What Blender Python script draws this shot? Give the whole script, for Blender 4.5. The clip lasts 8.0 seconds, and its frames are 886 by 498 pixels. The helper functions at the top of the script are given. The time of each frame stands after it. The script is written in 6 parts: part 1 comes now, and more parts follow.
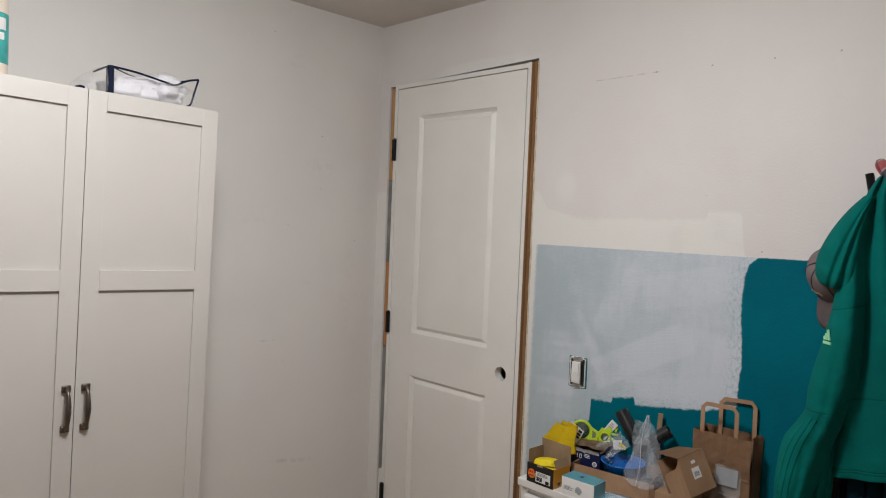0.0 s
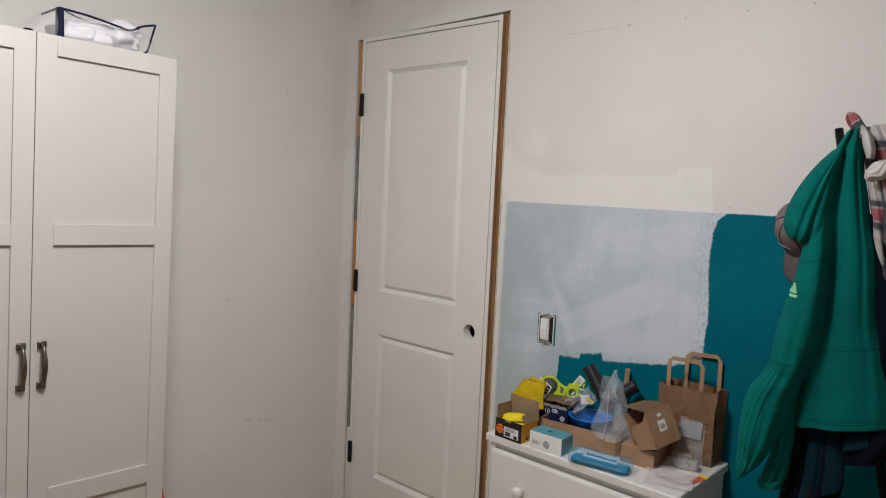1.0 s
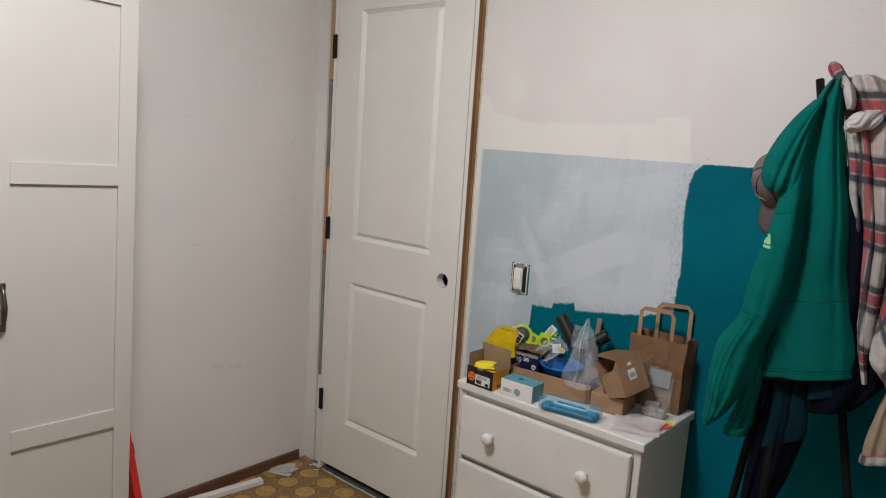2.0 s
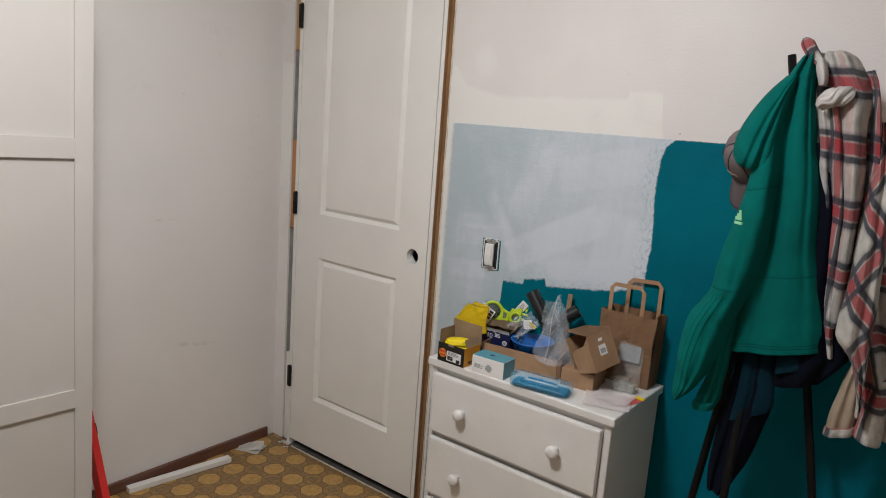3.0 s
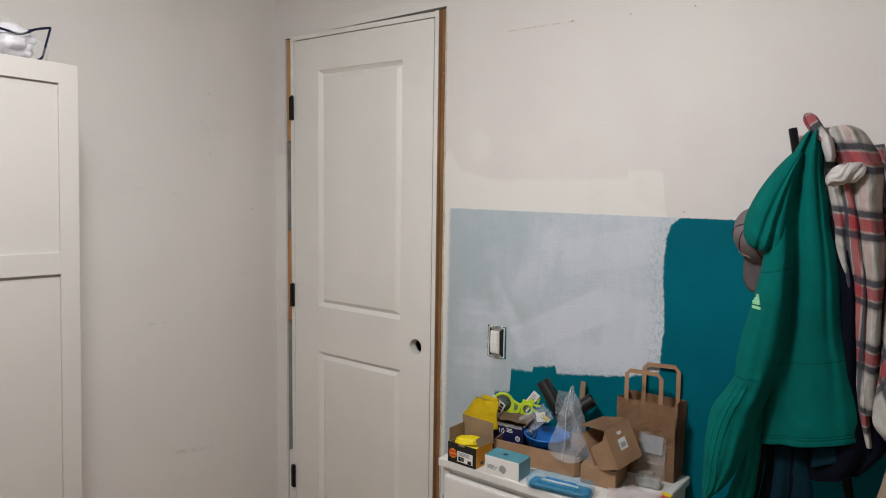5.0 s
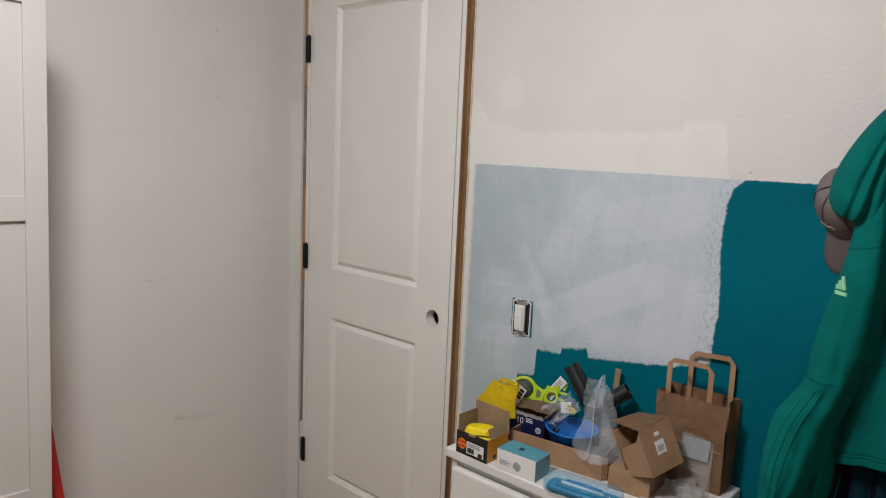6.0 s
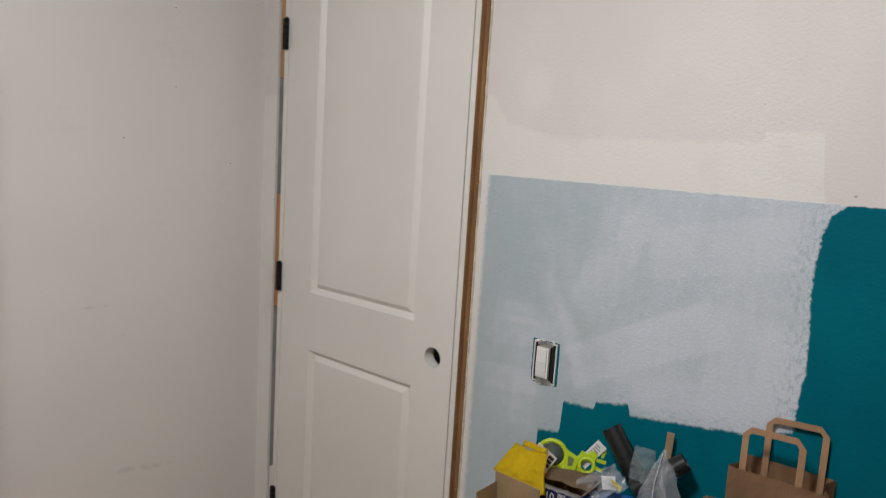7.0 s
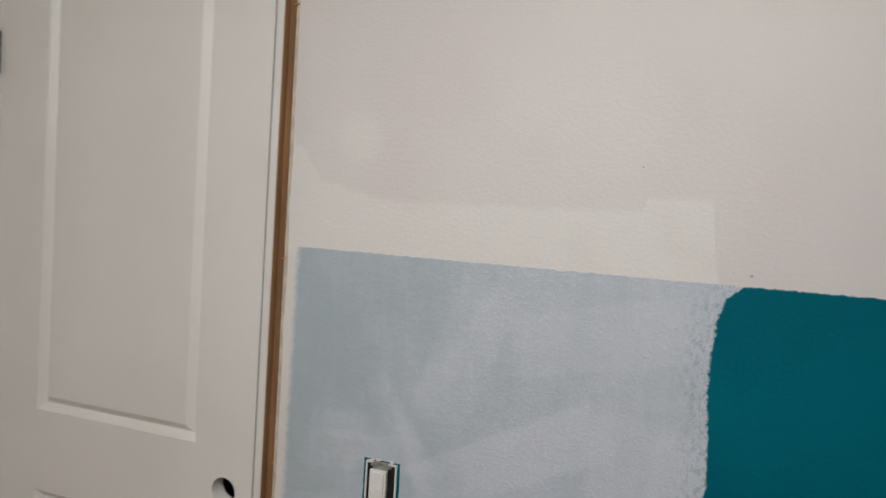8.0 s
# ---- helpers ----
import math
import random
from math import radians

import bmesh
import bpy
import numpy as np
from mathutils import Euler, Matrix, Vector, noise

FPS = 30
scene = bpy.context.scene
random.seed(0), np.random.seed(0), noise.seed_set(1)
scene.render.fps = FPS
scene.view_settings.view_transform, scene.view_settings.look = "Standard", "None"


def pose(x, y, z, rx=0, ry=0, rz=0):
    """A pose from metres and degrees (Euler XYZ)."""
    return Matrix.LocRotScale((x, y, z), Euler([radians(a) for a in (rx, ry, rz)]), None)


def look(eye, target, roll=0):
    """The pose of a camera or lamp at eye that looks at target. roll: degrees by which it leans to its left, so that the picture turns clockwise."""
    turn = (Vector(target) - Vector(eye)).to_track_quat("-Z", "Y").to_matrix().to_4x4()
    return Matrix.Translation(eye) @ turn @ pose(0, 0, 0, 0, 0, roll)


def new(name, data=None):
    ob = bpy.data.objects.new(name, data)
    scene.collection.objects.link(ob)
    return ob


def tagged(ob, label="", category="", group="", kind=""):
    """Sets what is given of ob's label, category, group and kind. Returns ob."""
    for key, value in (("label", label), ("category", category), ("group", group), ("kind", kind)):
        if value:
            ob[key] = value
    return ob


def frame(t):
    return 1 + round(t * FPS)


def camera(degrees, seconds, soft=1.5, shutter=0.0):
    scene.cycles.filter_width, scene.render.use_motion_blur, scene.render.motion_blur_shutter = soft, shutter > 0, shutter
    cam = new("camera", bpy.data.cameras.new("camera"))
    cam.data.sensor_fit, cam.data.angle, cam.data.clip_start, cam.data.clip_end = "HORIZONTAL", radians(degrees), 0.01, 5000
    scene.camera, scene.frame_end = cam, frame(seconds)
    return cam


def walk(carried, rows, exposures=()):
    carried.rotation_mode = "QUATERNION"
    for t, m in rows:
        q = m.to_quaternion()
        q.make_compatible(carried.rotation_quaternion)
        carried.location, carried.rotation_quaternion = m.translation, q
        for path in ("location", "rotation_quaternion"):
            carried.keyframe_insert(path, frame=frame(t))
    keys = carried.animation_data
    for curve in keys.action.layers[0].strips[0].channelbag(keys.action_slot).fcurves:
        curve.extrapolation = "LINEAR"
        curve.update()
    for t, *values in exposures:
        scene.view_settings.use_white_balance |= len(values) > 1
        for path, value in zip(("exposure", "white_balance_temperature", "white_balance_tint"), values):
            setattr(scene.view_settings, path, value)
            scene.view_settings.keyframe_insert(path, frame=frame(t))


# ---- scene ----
cam = camera(65.1, 8.0, 1.0, 0.25)
LAMP_X, LAMP_Y = 1.42, -1.42
EXPOSURES = ((0.0, -0.15), (2.0, -0.03), (4.0, 0.02), (6.0, -0.03), (6.5, -0.04), (7.2, -0.10), (8.0, -0.23))
PATH = [
    (0, (2.386, -1.946, 1.49), (0.966, -0.539, 1.416), 2.3),
    (0.5, (2.373, -1.938, 1.474), (0.996, -0.493, 1.362), 2.3),
    (1, (2.364, -1.925, 1.462), (1.017, -0.456, 1.29), 2.6),
    (1.5, (2.358, -1.912, 1.451), (1.045, -0.423, 1.205), 3.1),
    (2, (2.344, -1.904, 1.444), (1.071, -0.392, 1.14), 3.8),
    (2.2, (2.338, -1.904, 1.44), (1.083, -0.381, 1.119), 4.1),
    (3.3, (2.316, -1.884, 1.444), (1.142, -0.308, 1.073), 3.9),
    (3.5, (2.314, -1.883, 1.446), (1.14, -0.303, 1.094), 3.4),
    (4, (2.306, -1.882, 1.474), (1.123, -0.294, 1.191), 1.9),
    (4.5, (2.291, -1.884, 1.508), (1.101, -0.29, 1.303), 0.9),
    (4.7, (2.28, -1.873, 1.518), (1.084, -0.281, 1.331), 0.8),
    (5.8, (2.205, -1.608, 1.476), (0.901, -0.113, 1.218), 2.3),
    (6, (2.169, -1.56, 1.471), (0.852, -0.083, 1.183), 2.5),
    (6.2, (2.115, -1.519, 1.469), (0.794, -0.05, 1.157), 2.6),
    (6.5, (2.01, -1.463, 1.472), (0.698, 0.011, 1.145), 2.7),
    (7, (1.863, -1.359, 1.483), (0.616, 0.178, 1.199), 3.6),
    (7.2, (1.812, -1.281, 1.495), (0.617, 0.302, 1.245), 3.6),
    (7.5, (1.738, -1.219, 1.508), (0.679, 0.468, 1.316), 3.9),
    (7.8, (1.656, -1.145, 1.506), (0.797, 0.656, 1.375), 3.9),
    (8, (1.576, -1.108, 1.514), (0.892, 0.768, 1.403), 3.7),
]
walk(cam, [(t, look(eye, target, roll)) for t, eye, target, roll in PATH], EXPOSURES)

# ---- light ----
world = bpy.data.worlds.new("world")
scene.world = world
world.use_nodes = True
world.node_tree.nodes["Background"].inputs[0].default_value = (0.02, 0.02, 0.022, 1)
world.node_tree.nodes["Background"].inputs[1].default_value = 0.3


lamp_data = bpy.data.lights.new("ceiling_lamp", "POINT")
lamp_data.shadow_soft_size, lamp_data.energy, lamp_data.color = 0.12, 28.0, (0.976, 0.98, 0.994)
lamp = new("ceiling_lamp", lamp_data)
lamp.location = (LAMP_X, LAMP_Y, 2.19)
glow_data = bpy.data.lights.new("ceiling_lamp_diffuser", "AREA")
glow_data.shape, glow_data.size, glow_data.energy, glow_data.color = "DISK", 0.30, 16.3, (0.976, 0.98, 0.994)
glow = new("ceiling_lamp_diffuser", glow_data)
glow.location = (LAMP_X, LAMP_Y, 2.30)

# ---- materials ----


class Net:
    """A node material under construction."""

    def __init__(self, name, rough=0.6, metal=0.0):
        self.m = bpy.data.materials.new(name)
        self.m.use_nodes = True
        self.t = self.m.node_tree
        self.b = self.t.nodes["Principled BSDF"]
        self.b.inputs["Roughness"].default_value = rough
        self.b.inputs["Metallic"].default_value = metal
        self.co = self.t.nodes.new("ShaderNodeTexCoord").outputs["Object"]

    def node(self, kind, **kw):
        n = self.t.nodes.new(kind)
        for k, v in kw.items():
            n.inputs[k.replace("_", " ")].default_value = v
        return n

    def link(self, a, b):
        self.t.links.new(a, b)

    def feed(self, v, socket):
        if isinstance(v, bpy.types.NodeSocket):
            self.link(v, socket)
        else:
            socket.default_value = v

    def math(self, op, a, b=0.0, c=0.0):
        n = self.t.nodes.new("ShaderNodeMath")
        n.operation = op
        for v, s in zip((a, b, c), n.inputs):
            self.feed(v, s)
        return n.outputs[0]

    def noise(self, scale, detail=3.0, rough=0.55, vec=None, stretch=None):
        n = self.node("ShaderNodeTexNoise", Scale=scale, Detail=detail, Roughness=rough)
        v = vec or self.co
        if stretch:
            mp = self.t.nodes.new("ShaderNodeMapping")
            mp.inputs["Scale"].default_value = stretch
            self.link(v, mp.inputs["Vector"])
            v = mp.outputs[0]
        self.link(v, n.inputs["Vector"])
        return n.outputs[0]

    def step(self, v, lo, hi):
        n = self.t.nodes.new("ShaderNodeMapRange")
        n.interpolation_type = "SMOOTHSTEP"
        self.feed(v, n.inputs[0])
        self.feed(lo, n.inputs[1])
        self.feed(hi, n.inputs[2])
        return n.outputs[0]

    def mix(self, f, a, b):
        n = self.t.nodes.new("ShaderNodeMix")
        n.data_type = "RGBA"
        self.feed(f, n.inputs[0])
        self.feed(a, n.inputs[6])
        self.feed(b, n.inputs[7])
        return n.outputs[2]

    def xyz(self):
        n = self.t.nodes.new("ShaderNodeSeparateXYZ")
        self.link(self.co, n.inputs[0])
        return n.outputs

    def steps(self, v, lo, hi, zlo, zhi, stops):
        """A piecewise linear profile: v from lo to hi, values from zlo to zhi."""
        f = self.math("DIVIDE", self.math("SUBTRACT", v, lo), hi - lo)
        n = self.t.nodes.new("ShaderNodeValToRGB")
        self.link(f, n.inputs[0])
        e = n.color_ramp.elements
        while len(e) < len(stops):
            e.new(0.5)
        for el, (p, q) in zip(e, stops):
            el.position = (p - lo) / (hi - lo)
            g = (q - zlo) / (zhi - zlo)
            el.color = (g, g, g, 1)
        return self.math("MULTIPLY_ADD", n.outputs[0], zhi - zlo, zlo)

    def bump(self, h, strength, distance=0.002):
        n = self.t.nodes.new("ShaderNodeBump")
        n.inputs["Strength"].default_value = strength
        n.inputs["Distance"].default_value = distance
        self.link(h, n.inputs["Height"])
        self.link(n.outputs[0], self.b.inputs["Normal"])

    def done(self, colour):
        self.feed(colour, self.b.inputs["Base Color"])
        return self.m


def paint(name, col, rough=0.5, var=0.1, vscale=5, bscale=220, bstr=0.15, metal=0.0, dist=0.001, stretch=None, dirt=0.0):
    """A plain surface with broad and fine variation, and a fine relief."""
    n = Net(name, rough, metal)
    dark = tuple(c * (1 - var) for c in col[:3]) + (1,)
    lite = tuple(min(1, c * (1 + var * 0.6)) for c in col[:3]) + (1,)
    c = n.mix(n.step(n.noise(vscale, 4, stretch=stretch), 0.3, 0.7), dark, lite)
    fine = n.noise(bscale, 3, stretch=stretch)
    c = n.mix(n.math("MULTIPLY", n.step(fine, 0.35, 0.75), 0.25), c, dark)
    if dirt:
        c = n.mix(n.math("MULTIPLY", n.step(n.noise(vscale * 2.3, 5, 0.7), 0.56, 0.72), dirt), c, tuple(x * 0.55 for x in col[:3]) + (1,))
    n.feed(n.math("MULTIPLY_ADD", n.noise(vscale * 3, 2), 0.2, rough - 0.1), n.b.inputs["Roughness"])
    n.bump(fine, bstr, dist)
    return n.done(c)


def clear(name, tint=(0.95, 0.96, 0.97, 1), rough=0.12, alpha=0.3, milky=0.0):
    """Thin clear plastic film."""
    n = Net(name, rough)
    n.b.inputs["Base Color"].default_value = tint
    n.b.inputs["Roughness"].default_value = rough
    n.b.inputs["IOR"].default_value = 1.45
    n.feed(n.math("MULTIPLY_ADD", n.noise(14, 3), milky, alpha), n.b.inputs["Alpha"])
    n.bump(n.noise(35, 3), 0.22, 0.004)
    return n.m


WHITE = (0.74, 0.715, 0.685, 1)


def wall_white(name):
    n = Net(name, 0.55)
    x, y, z = n.xyz()
    c = n.mix(n.step(n.noise(1.6, 3), 0.35, 0.7), (0.70, 0.675, 0.65, 1), WHITE)
    smear = n.noise(4.0, 5, 0.7, stretch=(1, 1, 2.6))
    c = n.mix(n.math("MULTIPLY", n.step(smear, 0.60, 0.76), 0.22), c, (0.52, 0.50, 0.48, 1))
    return n, c


def west_paint():
    n, c = wall_white("white_wall_paint_scuffed")
    x, y, z = n.xyz()

    # faint rubbed marks: (y, z, half length, half height, depth of tone)
    for i, (my, mz, a, b, k) in enumerate(((-0.40, 0.50, 0.13, 0.012, 0.6), (-0.525, 1.005, 0.05, 0.006, 0.6), (-0.45, 0.916, 0.012, 0.006, 0.6), (-0.51, 0.925, 0.012, 0.006, 0.6),
                                           (-0.30, 1.70, 0.10, 0.05, 0.18), (-0.16, 1.25, 0.05, 0.35, 0.12))):
        dy = n.math("DIVIDE", n.math("SUBTRACT", y, my), a)
        dz = n.math("DIVIDE", n.math("SUBTRACT", n.math("MULTIPLY_ADD", y, 0.0 if i else 0.16, z), mz + (-0.059 if not i else 0)), b)
        d = n.math("ADD", n.math("MULTIPLY", dy, dy), n.math("MULTIPLY", dz, dz))
        m = n.math("MULTIPLY", n.math("SUBTRACT", 1.0, n.step(d, 0.1, 1.0)), n.step(n.noise(30, 4, 0.7), 0.4, 0.65))
        c = n.mix(n.math("MULTIPLY", m, k * 0.5), c, (0.34, 0.30, 0.26, 1))
    for my, mz in ((-0.534, 2.199), (-0.45, 1.46), (-0.301, 1.61), (-0.302, 1.825), (-0.12, 1.40)):
        d = n.math("ADD", n.math("POWER", n.math("SUBTRACT", y, my), 2.0), n.math("POWER", n.math("SUBTRACT", z, mz), 2.0))
        c = n.mix(n.math("MULTIPLY", n.math("LESS_THAN", d, 0.0000035), 0.8), c, (0.06, 0.055, 0.05, 1))
    n.bump(n.noise(140, 3), 0.16, 0.0015)
    return n.done(c)


def north_paint():
    """Old warm white above, brushed fresh white below it, teal under thin primer, and bare teal."""
    n, old = wall_white("part_primed_wall_paint")
    x, y, z = n.xyz()
    wob = n.math("MULTIPLY_ADD", n.noise(60, 4, 0.7), 0.012, -0.006)
    rag = n.math("MULTIPLY_ADD", n.noise(22, 5, 0.75), 0.03, -0.015)
    old = n.mix(n.step(n.noise(2.2, 3), 0.3, 0.75), old, (0.69, 0.645, 0.635, 1))
    # fresh white, brushed on in strokes
    top = n.steps(x, 0.85, 1.75, 1.3, 1.8, ((0.862, 1.62), (0.885, 1.62), (0.93, 1.56), (1.05, 1.53), (1.30, 1.532), (1.495, 1.535), (1.50, 1.56), (1.595, 1.556), (1.605, 1.46), (1.62, 1.40)))
    fresh = n.step(n.math("SUBTRACT", n.math("ADD", top, rag), z), -0.004, 0.012)
    fresh = n.math("MULTIPLY", fresh, n.step(n.noise(7, 4), 0.18, 0.5))
    blot = n.math("ADD", n.math("POWER", n.math("MULTIPLY", n.math("SUBTRACT", x, 1.0), 1.2), 2.0), n.math("POWER", n.math("SUBTRACT", z, 1.63), 2.0))
    fresh = n.math("MAXIMUM", fresh, n.math("MULTIPLY", n.math("SUBTRACT", 1.0, n.step(blot, 0.0002, 0.004)), 0.7))
    over = n.math("ADD", n.math("POWER", n.math("MULTIPLY", n.math("SUBTRACT", x, 0.6), 0.12), 2.0), n.math("POWER", n.math("SUBTRACT", z, 2.085), 2.0))
    fresh = n.math("MAXIMUM", fresh, n.math("MULTIPLY", n.math("SUBTRACT", 1.0, n.step(n.math("ADD", over, n.math("MULTIPLY", rag, 0.03)), 0.0002, 0.0014)), 0.9))
    c = n.mix(n.math("MULTIPLY", fresh, 0.85), old, (0.765, 0.757, 0.722, 1))
    # faint scratches and filler along an old shelf line
    line = n.math("ABSOLUTE", n.math("SUBTRACT", n.math("MULTIPLY_ADD", x, -0.012, z), 1.960))
    sc = n.math("MULTIPLY", n.math("LESS_THAN", line, 0.0018), n.math("MULTIPLY", n.step(x, 1.09, 1.1), n.math("SUBTRACT", 1.0, n.step(x, 1.32, 1.33))))
    c = n.mix(n.math("MULTIPLY", sc, n.math("MULTIPLY", n.step(n.noise(40, 3), 0.4, 0.6), 0.5)), c, (0.40, 0.33, 0.24, 1))
    for mx, mz, r in ((1.314, 1.976, 1.2e-5), (1.488, 1.973, 8e-6), (1.66, 1.970, 8e-6), (1.822, 1.966, 8e-6), (1.655, 1.447, 6e-6), (1.49, 1.60, 2e-6)):
        d = n.math("ADD", n.math("POWER", n.math("SUBTRACT", x, mx), 2.0), n.math("POWER", n.math("SUBTRACT", z, mz), 2.0))
        c = n.mix(n.math("MULTIPLY", n.math("LESS_THAN", d, r), 0.6), c, (0.33, 0.25, 0.13, 1))
    # teal below the line
    teal = n.mix(n.step(n.noise(3, 3), 0.3, 0.7), (0.0, 0.106, 0.150, 1), (0.0, 0.138, 0.183, 1))
    isteal = n.math("MULTIPLY", n.step(n.math("SUBTRACT", n.math("MULTIPLY_ADD", wob, 0.7, 1.431), z), -0.0015, 0.0020), n.step(n.math("ADD", n.math("ADD", x, n.math("MULTIPLY", n.math("SUBTRACT", z, 1.43), -0.010)), n.math("MULTIPLY", wob, 1.5)), 0.881, 0.897))
    # primer over it
    edge = n.steps(z, 0.6, 1.5, 1.5, 1.7, ((0.9, 1.606), (1.06, 1.611), (1.12, 1.617), (1.20, 1.615), (1.28, 1.607), (1.34, 1.610), (1.375, 1.614), (1.41, 1.623), (1.432, 1.648)))
    low = n.steps(x, 0.85, 1.7, 0.3, 1.3, ((0.86, 0.45), (1.073, 0.47), (1.077, 0.850), (1.135, 0.860), (1.139, 0.935), (1.214, 0.939), (1.218, 0.956), (1.293, 0.971), (1.298, 0.949), (1.52, 0.980), (1.61, 1.010)))
    inside = n.math("MULTIPLY", n.step(n.math("SUBTRACT", n.math("ADD", n.math("ADD", n.math("MULTIPLY", rag, 0.5), n.math("MULTIPLY_ADD", n.noise(110, 4, 0.8), 0.012, -0.006)), n.math("MULTIPLY_ADD", wob, 0.8, edge)), x), -0.002, 0.003),
                    n.step(n.math("SUBTRACT", z, n.math("MULTIPLY_ADD", wob, 1.7, low)), -0.004, 0.004))
    sx = n.math("ABSOLUTE", n.math("SUBTRACT", x, 1.0835))
    sz = n.math("ABSOLUTE", n.math("SUBTRACT", z, 1.013))
    round_switch = n.math("MULTIPLY", n.math("LESS_THAN", n.math("MULTIPLY_ADD", wob, 0.6, sx), 0.0350), n.math("LESS_THAN", n.math("MULTIPLY_ADD", wob, 0.6, sz), 0.0510))
    inside = n.math("MULTIPLY", inside, n.math("SUBTRACT", 1.0, round_switch))
    # thick and thin strokes: thicker to the lower side, thin and bluish beside the door
    thick = n.math("ADD", n.math("MULTIPLY", n.step(x, 0.85, 1.62), 0.5), n.math("MULTIPLY", n.noise(5.5, 4, 0.6), 0.75))
    dx = n.math("SUBTRACT", n.math("MULTIPLY_ADD", z, 0.9, x), 2.20)
    stroke = n.math("MULTIPLY", n.step(dx, -0.03, 0.02), n.math("SUBTRACT", 1.0, n.step(dx, 0.03, 0.28)))
    thick = n.math("ADD", thick, n.math("MULTIPLY", stroke, 0.10))
    # single strokes of the brush: middle, angle, half length, half width, how much paint
    for i, (px, pz, ang, hl, hw, amt) in enumerate(((1.30, 1.10, 28, 0.17, 0.045, 0.30), (1.115, 1.13, -58, 0.09, 0.022, 0.15), (1.02, 1.07, 8, 0.09, 0.030, 0.20), (1.50, 1.10, 84, 0.10, 0.055, 0.20),
                                                    (1.575, 1.07, 88, 0.11, 0.034, 0.42), (1.10, 1.165, -60, 0.075, 0.008, 0.08), (1.155, 1.045, -72, 0.08, 0.014, 0.12), (1.00, 1.115, 2, 0.05, 0.022, 0.26), (1.40, 1.02, 10, 0.16, 0.030, 0.16), (0.98, 0.95, 4, 0.10, 0.028, 0.16), (1.03, 0.90, 86, 0.06, 0.03, 0.18), (1.22, 1.27, 70, 0.12, 0.05, 0.10), (1.45, 1.33, 12, 0.14, 0.05, 0.12))):
        ca, sa = math.cos(radians(ang)), math.sin(radians(ang))
        along = n.math("ADD", n.math("MULTIPLY", n.math("SUBTRACT", x, px), ca), n.math("MULTIPLY", n.math("SUBTRACT", z, pz), sa))
        across = n.math("SUBTRACT", n.math("MULTIPLY", n.math("SUBTRACT", z, pz), ca), n.math("MULTIPLY", n.math("SUBTRACT", x, px), sa))
        ea = n.math("SUBTRACT", 1.0, n.step(n.math("ABSOLUTE", n.math("ADD", along, n.math("MULTIPLY", rag, 2.0))), hl - 0.02, hl + 0.03))
        ec = n.math("SUBTRACT", 1.0, n.step(n.math("ABSOLUTE", n.math("ADD", across, n.math("MULTIPLY", rag, 0.8))), hw - 0.006, hw + 0.010))
        thick = n.math("ADD", thick, n.math("MULTIPLY", n.math("MULTIPLY", ea, ec), amt))
    d2 = n.math("SUBTRACT", n.math("MULTIPLY_ADD", z, -0.75, x), 0.21)
    thick = n.math("ADD", thick, n.math("MULTIPLY", n.math("MULTIPLY", n.step(d2, 0.0, 0.03), n.math("SUBTRACT", 1.0, n.step(d2, 0.05, 0.2))), 0.12))
    thick = n.math("ADD", thick, n.math("MULTIPLY", n.math("SUBTRACT", n.noise(9, 4, 0.65, stretch=(4.5, 1, 0.7)), 0.5), 0.34))
    thick = n.math("ADD", thick, n.math("MULTIPLY", n.math("SUBTRACT", n.noise(75, 4, 0.75), 0.5), 0.34))
    thick = n.math("ADD", thick, n.math("MULTIPLY", n.math("SUBTRACT", n.noise(16, 5, 0.7, stretch=(0.8, 1, 3.2)), 0.5), 0.30))
    prim = n.mix(n.step(thick, 0.25, 1.25), (0.408, 0.486, 0.522, 1), (0.600, 0.640, 0.705, 1))
    # bare specks of teal near the ragged right side
    near = n.math("MULTIPLY", n.step(n.math("SUBTRACT", x, edge), -0.07, 0.0), n.step(n.noise(120, 5, 0.8, stretch=(1, 1, 0.6)), 0.49, 0.58))
    prim = n.mix(n.math("MULTIPLY", near, 0.45), prim, (0.14, 0.28, 0.31, 1))
    hem = n.math("MULTIPLY", n.math("SUBTRACT", 1.0, n.step(n.math("SUBTRACT", z, low), 0.0, 0.050)), n.step(n.noise(170, 5, 0.8, stretch=(0.35, 1, 1)), 0.48, 0.66))
    prim = n.mix(n.math("MULTIPLY", hem, 0.5), prim, (0.14, 0.28, 0.31, 1))
    prim = n.mix(n.math("MULTIPLY", n.step(n.noise(130, 4, 0.8), 0.60, 0.70), 0.22), prim, (0.30, 0.38, 0.41, 1))
    prim = n.mix(n.math("MULTIPLY", n.step(n.noise(160, 3, 0.8), 0.60, 0.68), n.math("MULTIPLY_ADD", n.step(x, 1.25, 1.6), 0.45, 0.25)), prim, (0.74, 0.75, 0.76, 1))
    c = n.mix(isteal, c, n.mix(inside, teal, prim))
    n.feed(n.math("MULTIPLY_ADD", n.math("MULTIPLY", isteal, n.math("SUBTRACT", 1.0, inside)), -0.05, 0.58), n.b.inputs["Roughness"])
    n.feed(n.math("MULTIPLY_ADD", n.math("MULTIPLY", isteal, n.math("SUBTRACT", 1.0, inside)), -0.40, 0.45), n.b.inputs["Specular IOR Level"])
    beads = n.math("MULTIPLY", n.math("MULTIPLY", inside, isteal), n.math("MULTIPLY", n.step(x, 1.1, 1.6), n.step(n.noise(150, 3, 0.7), 0.52, 0.66)))
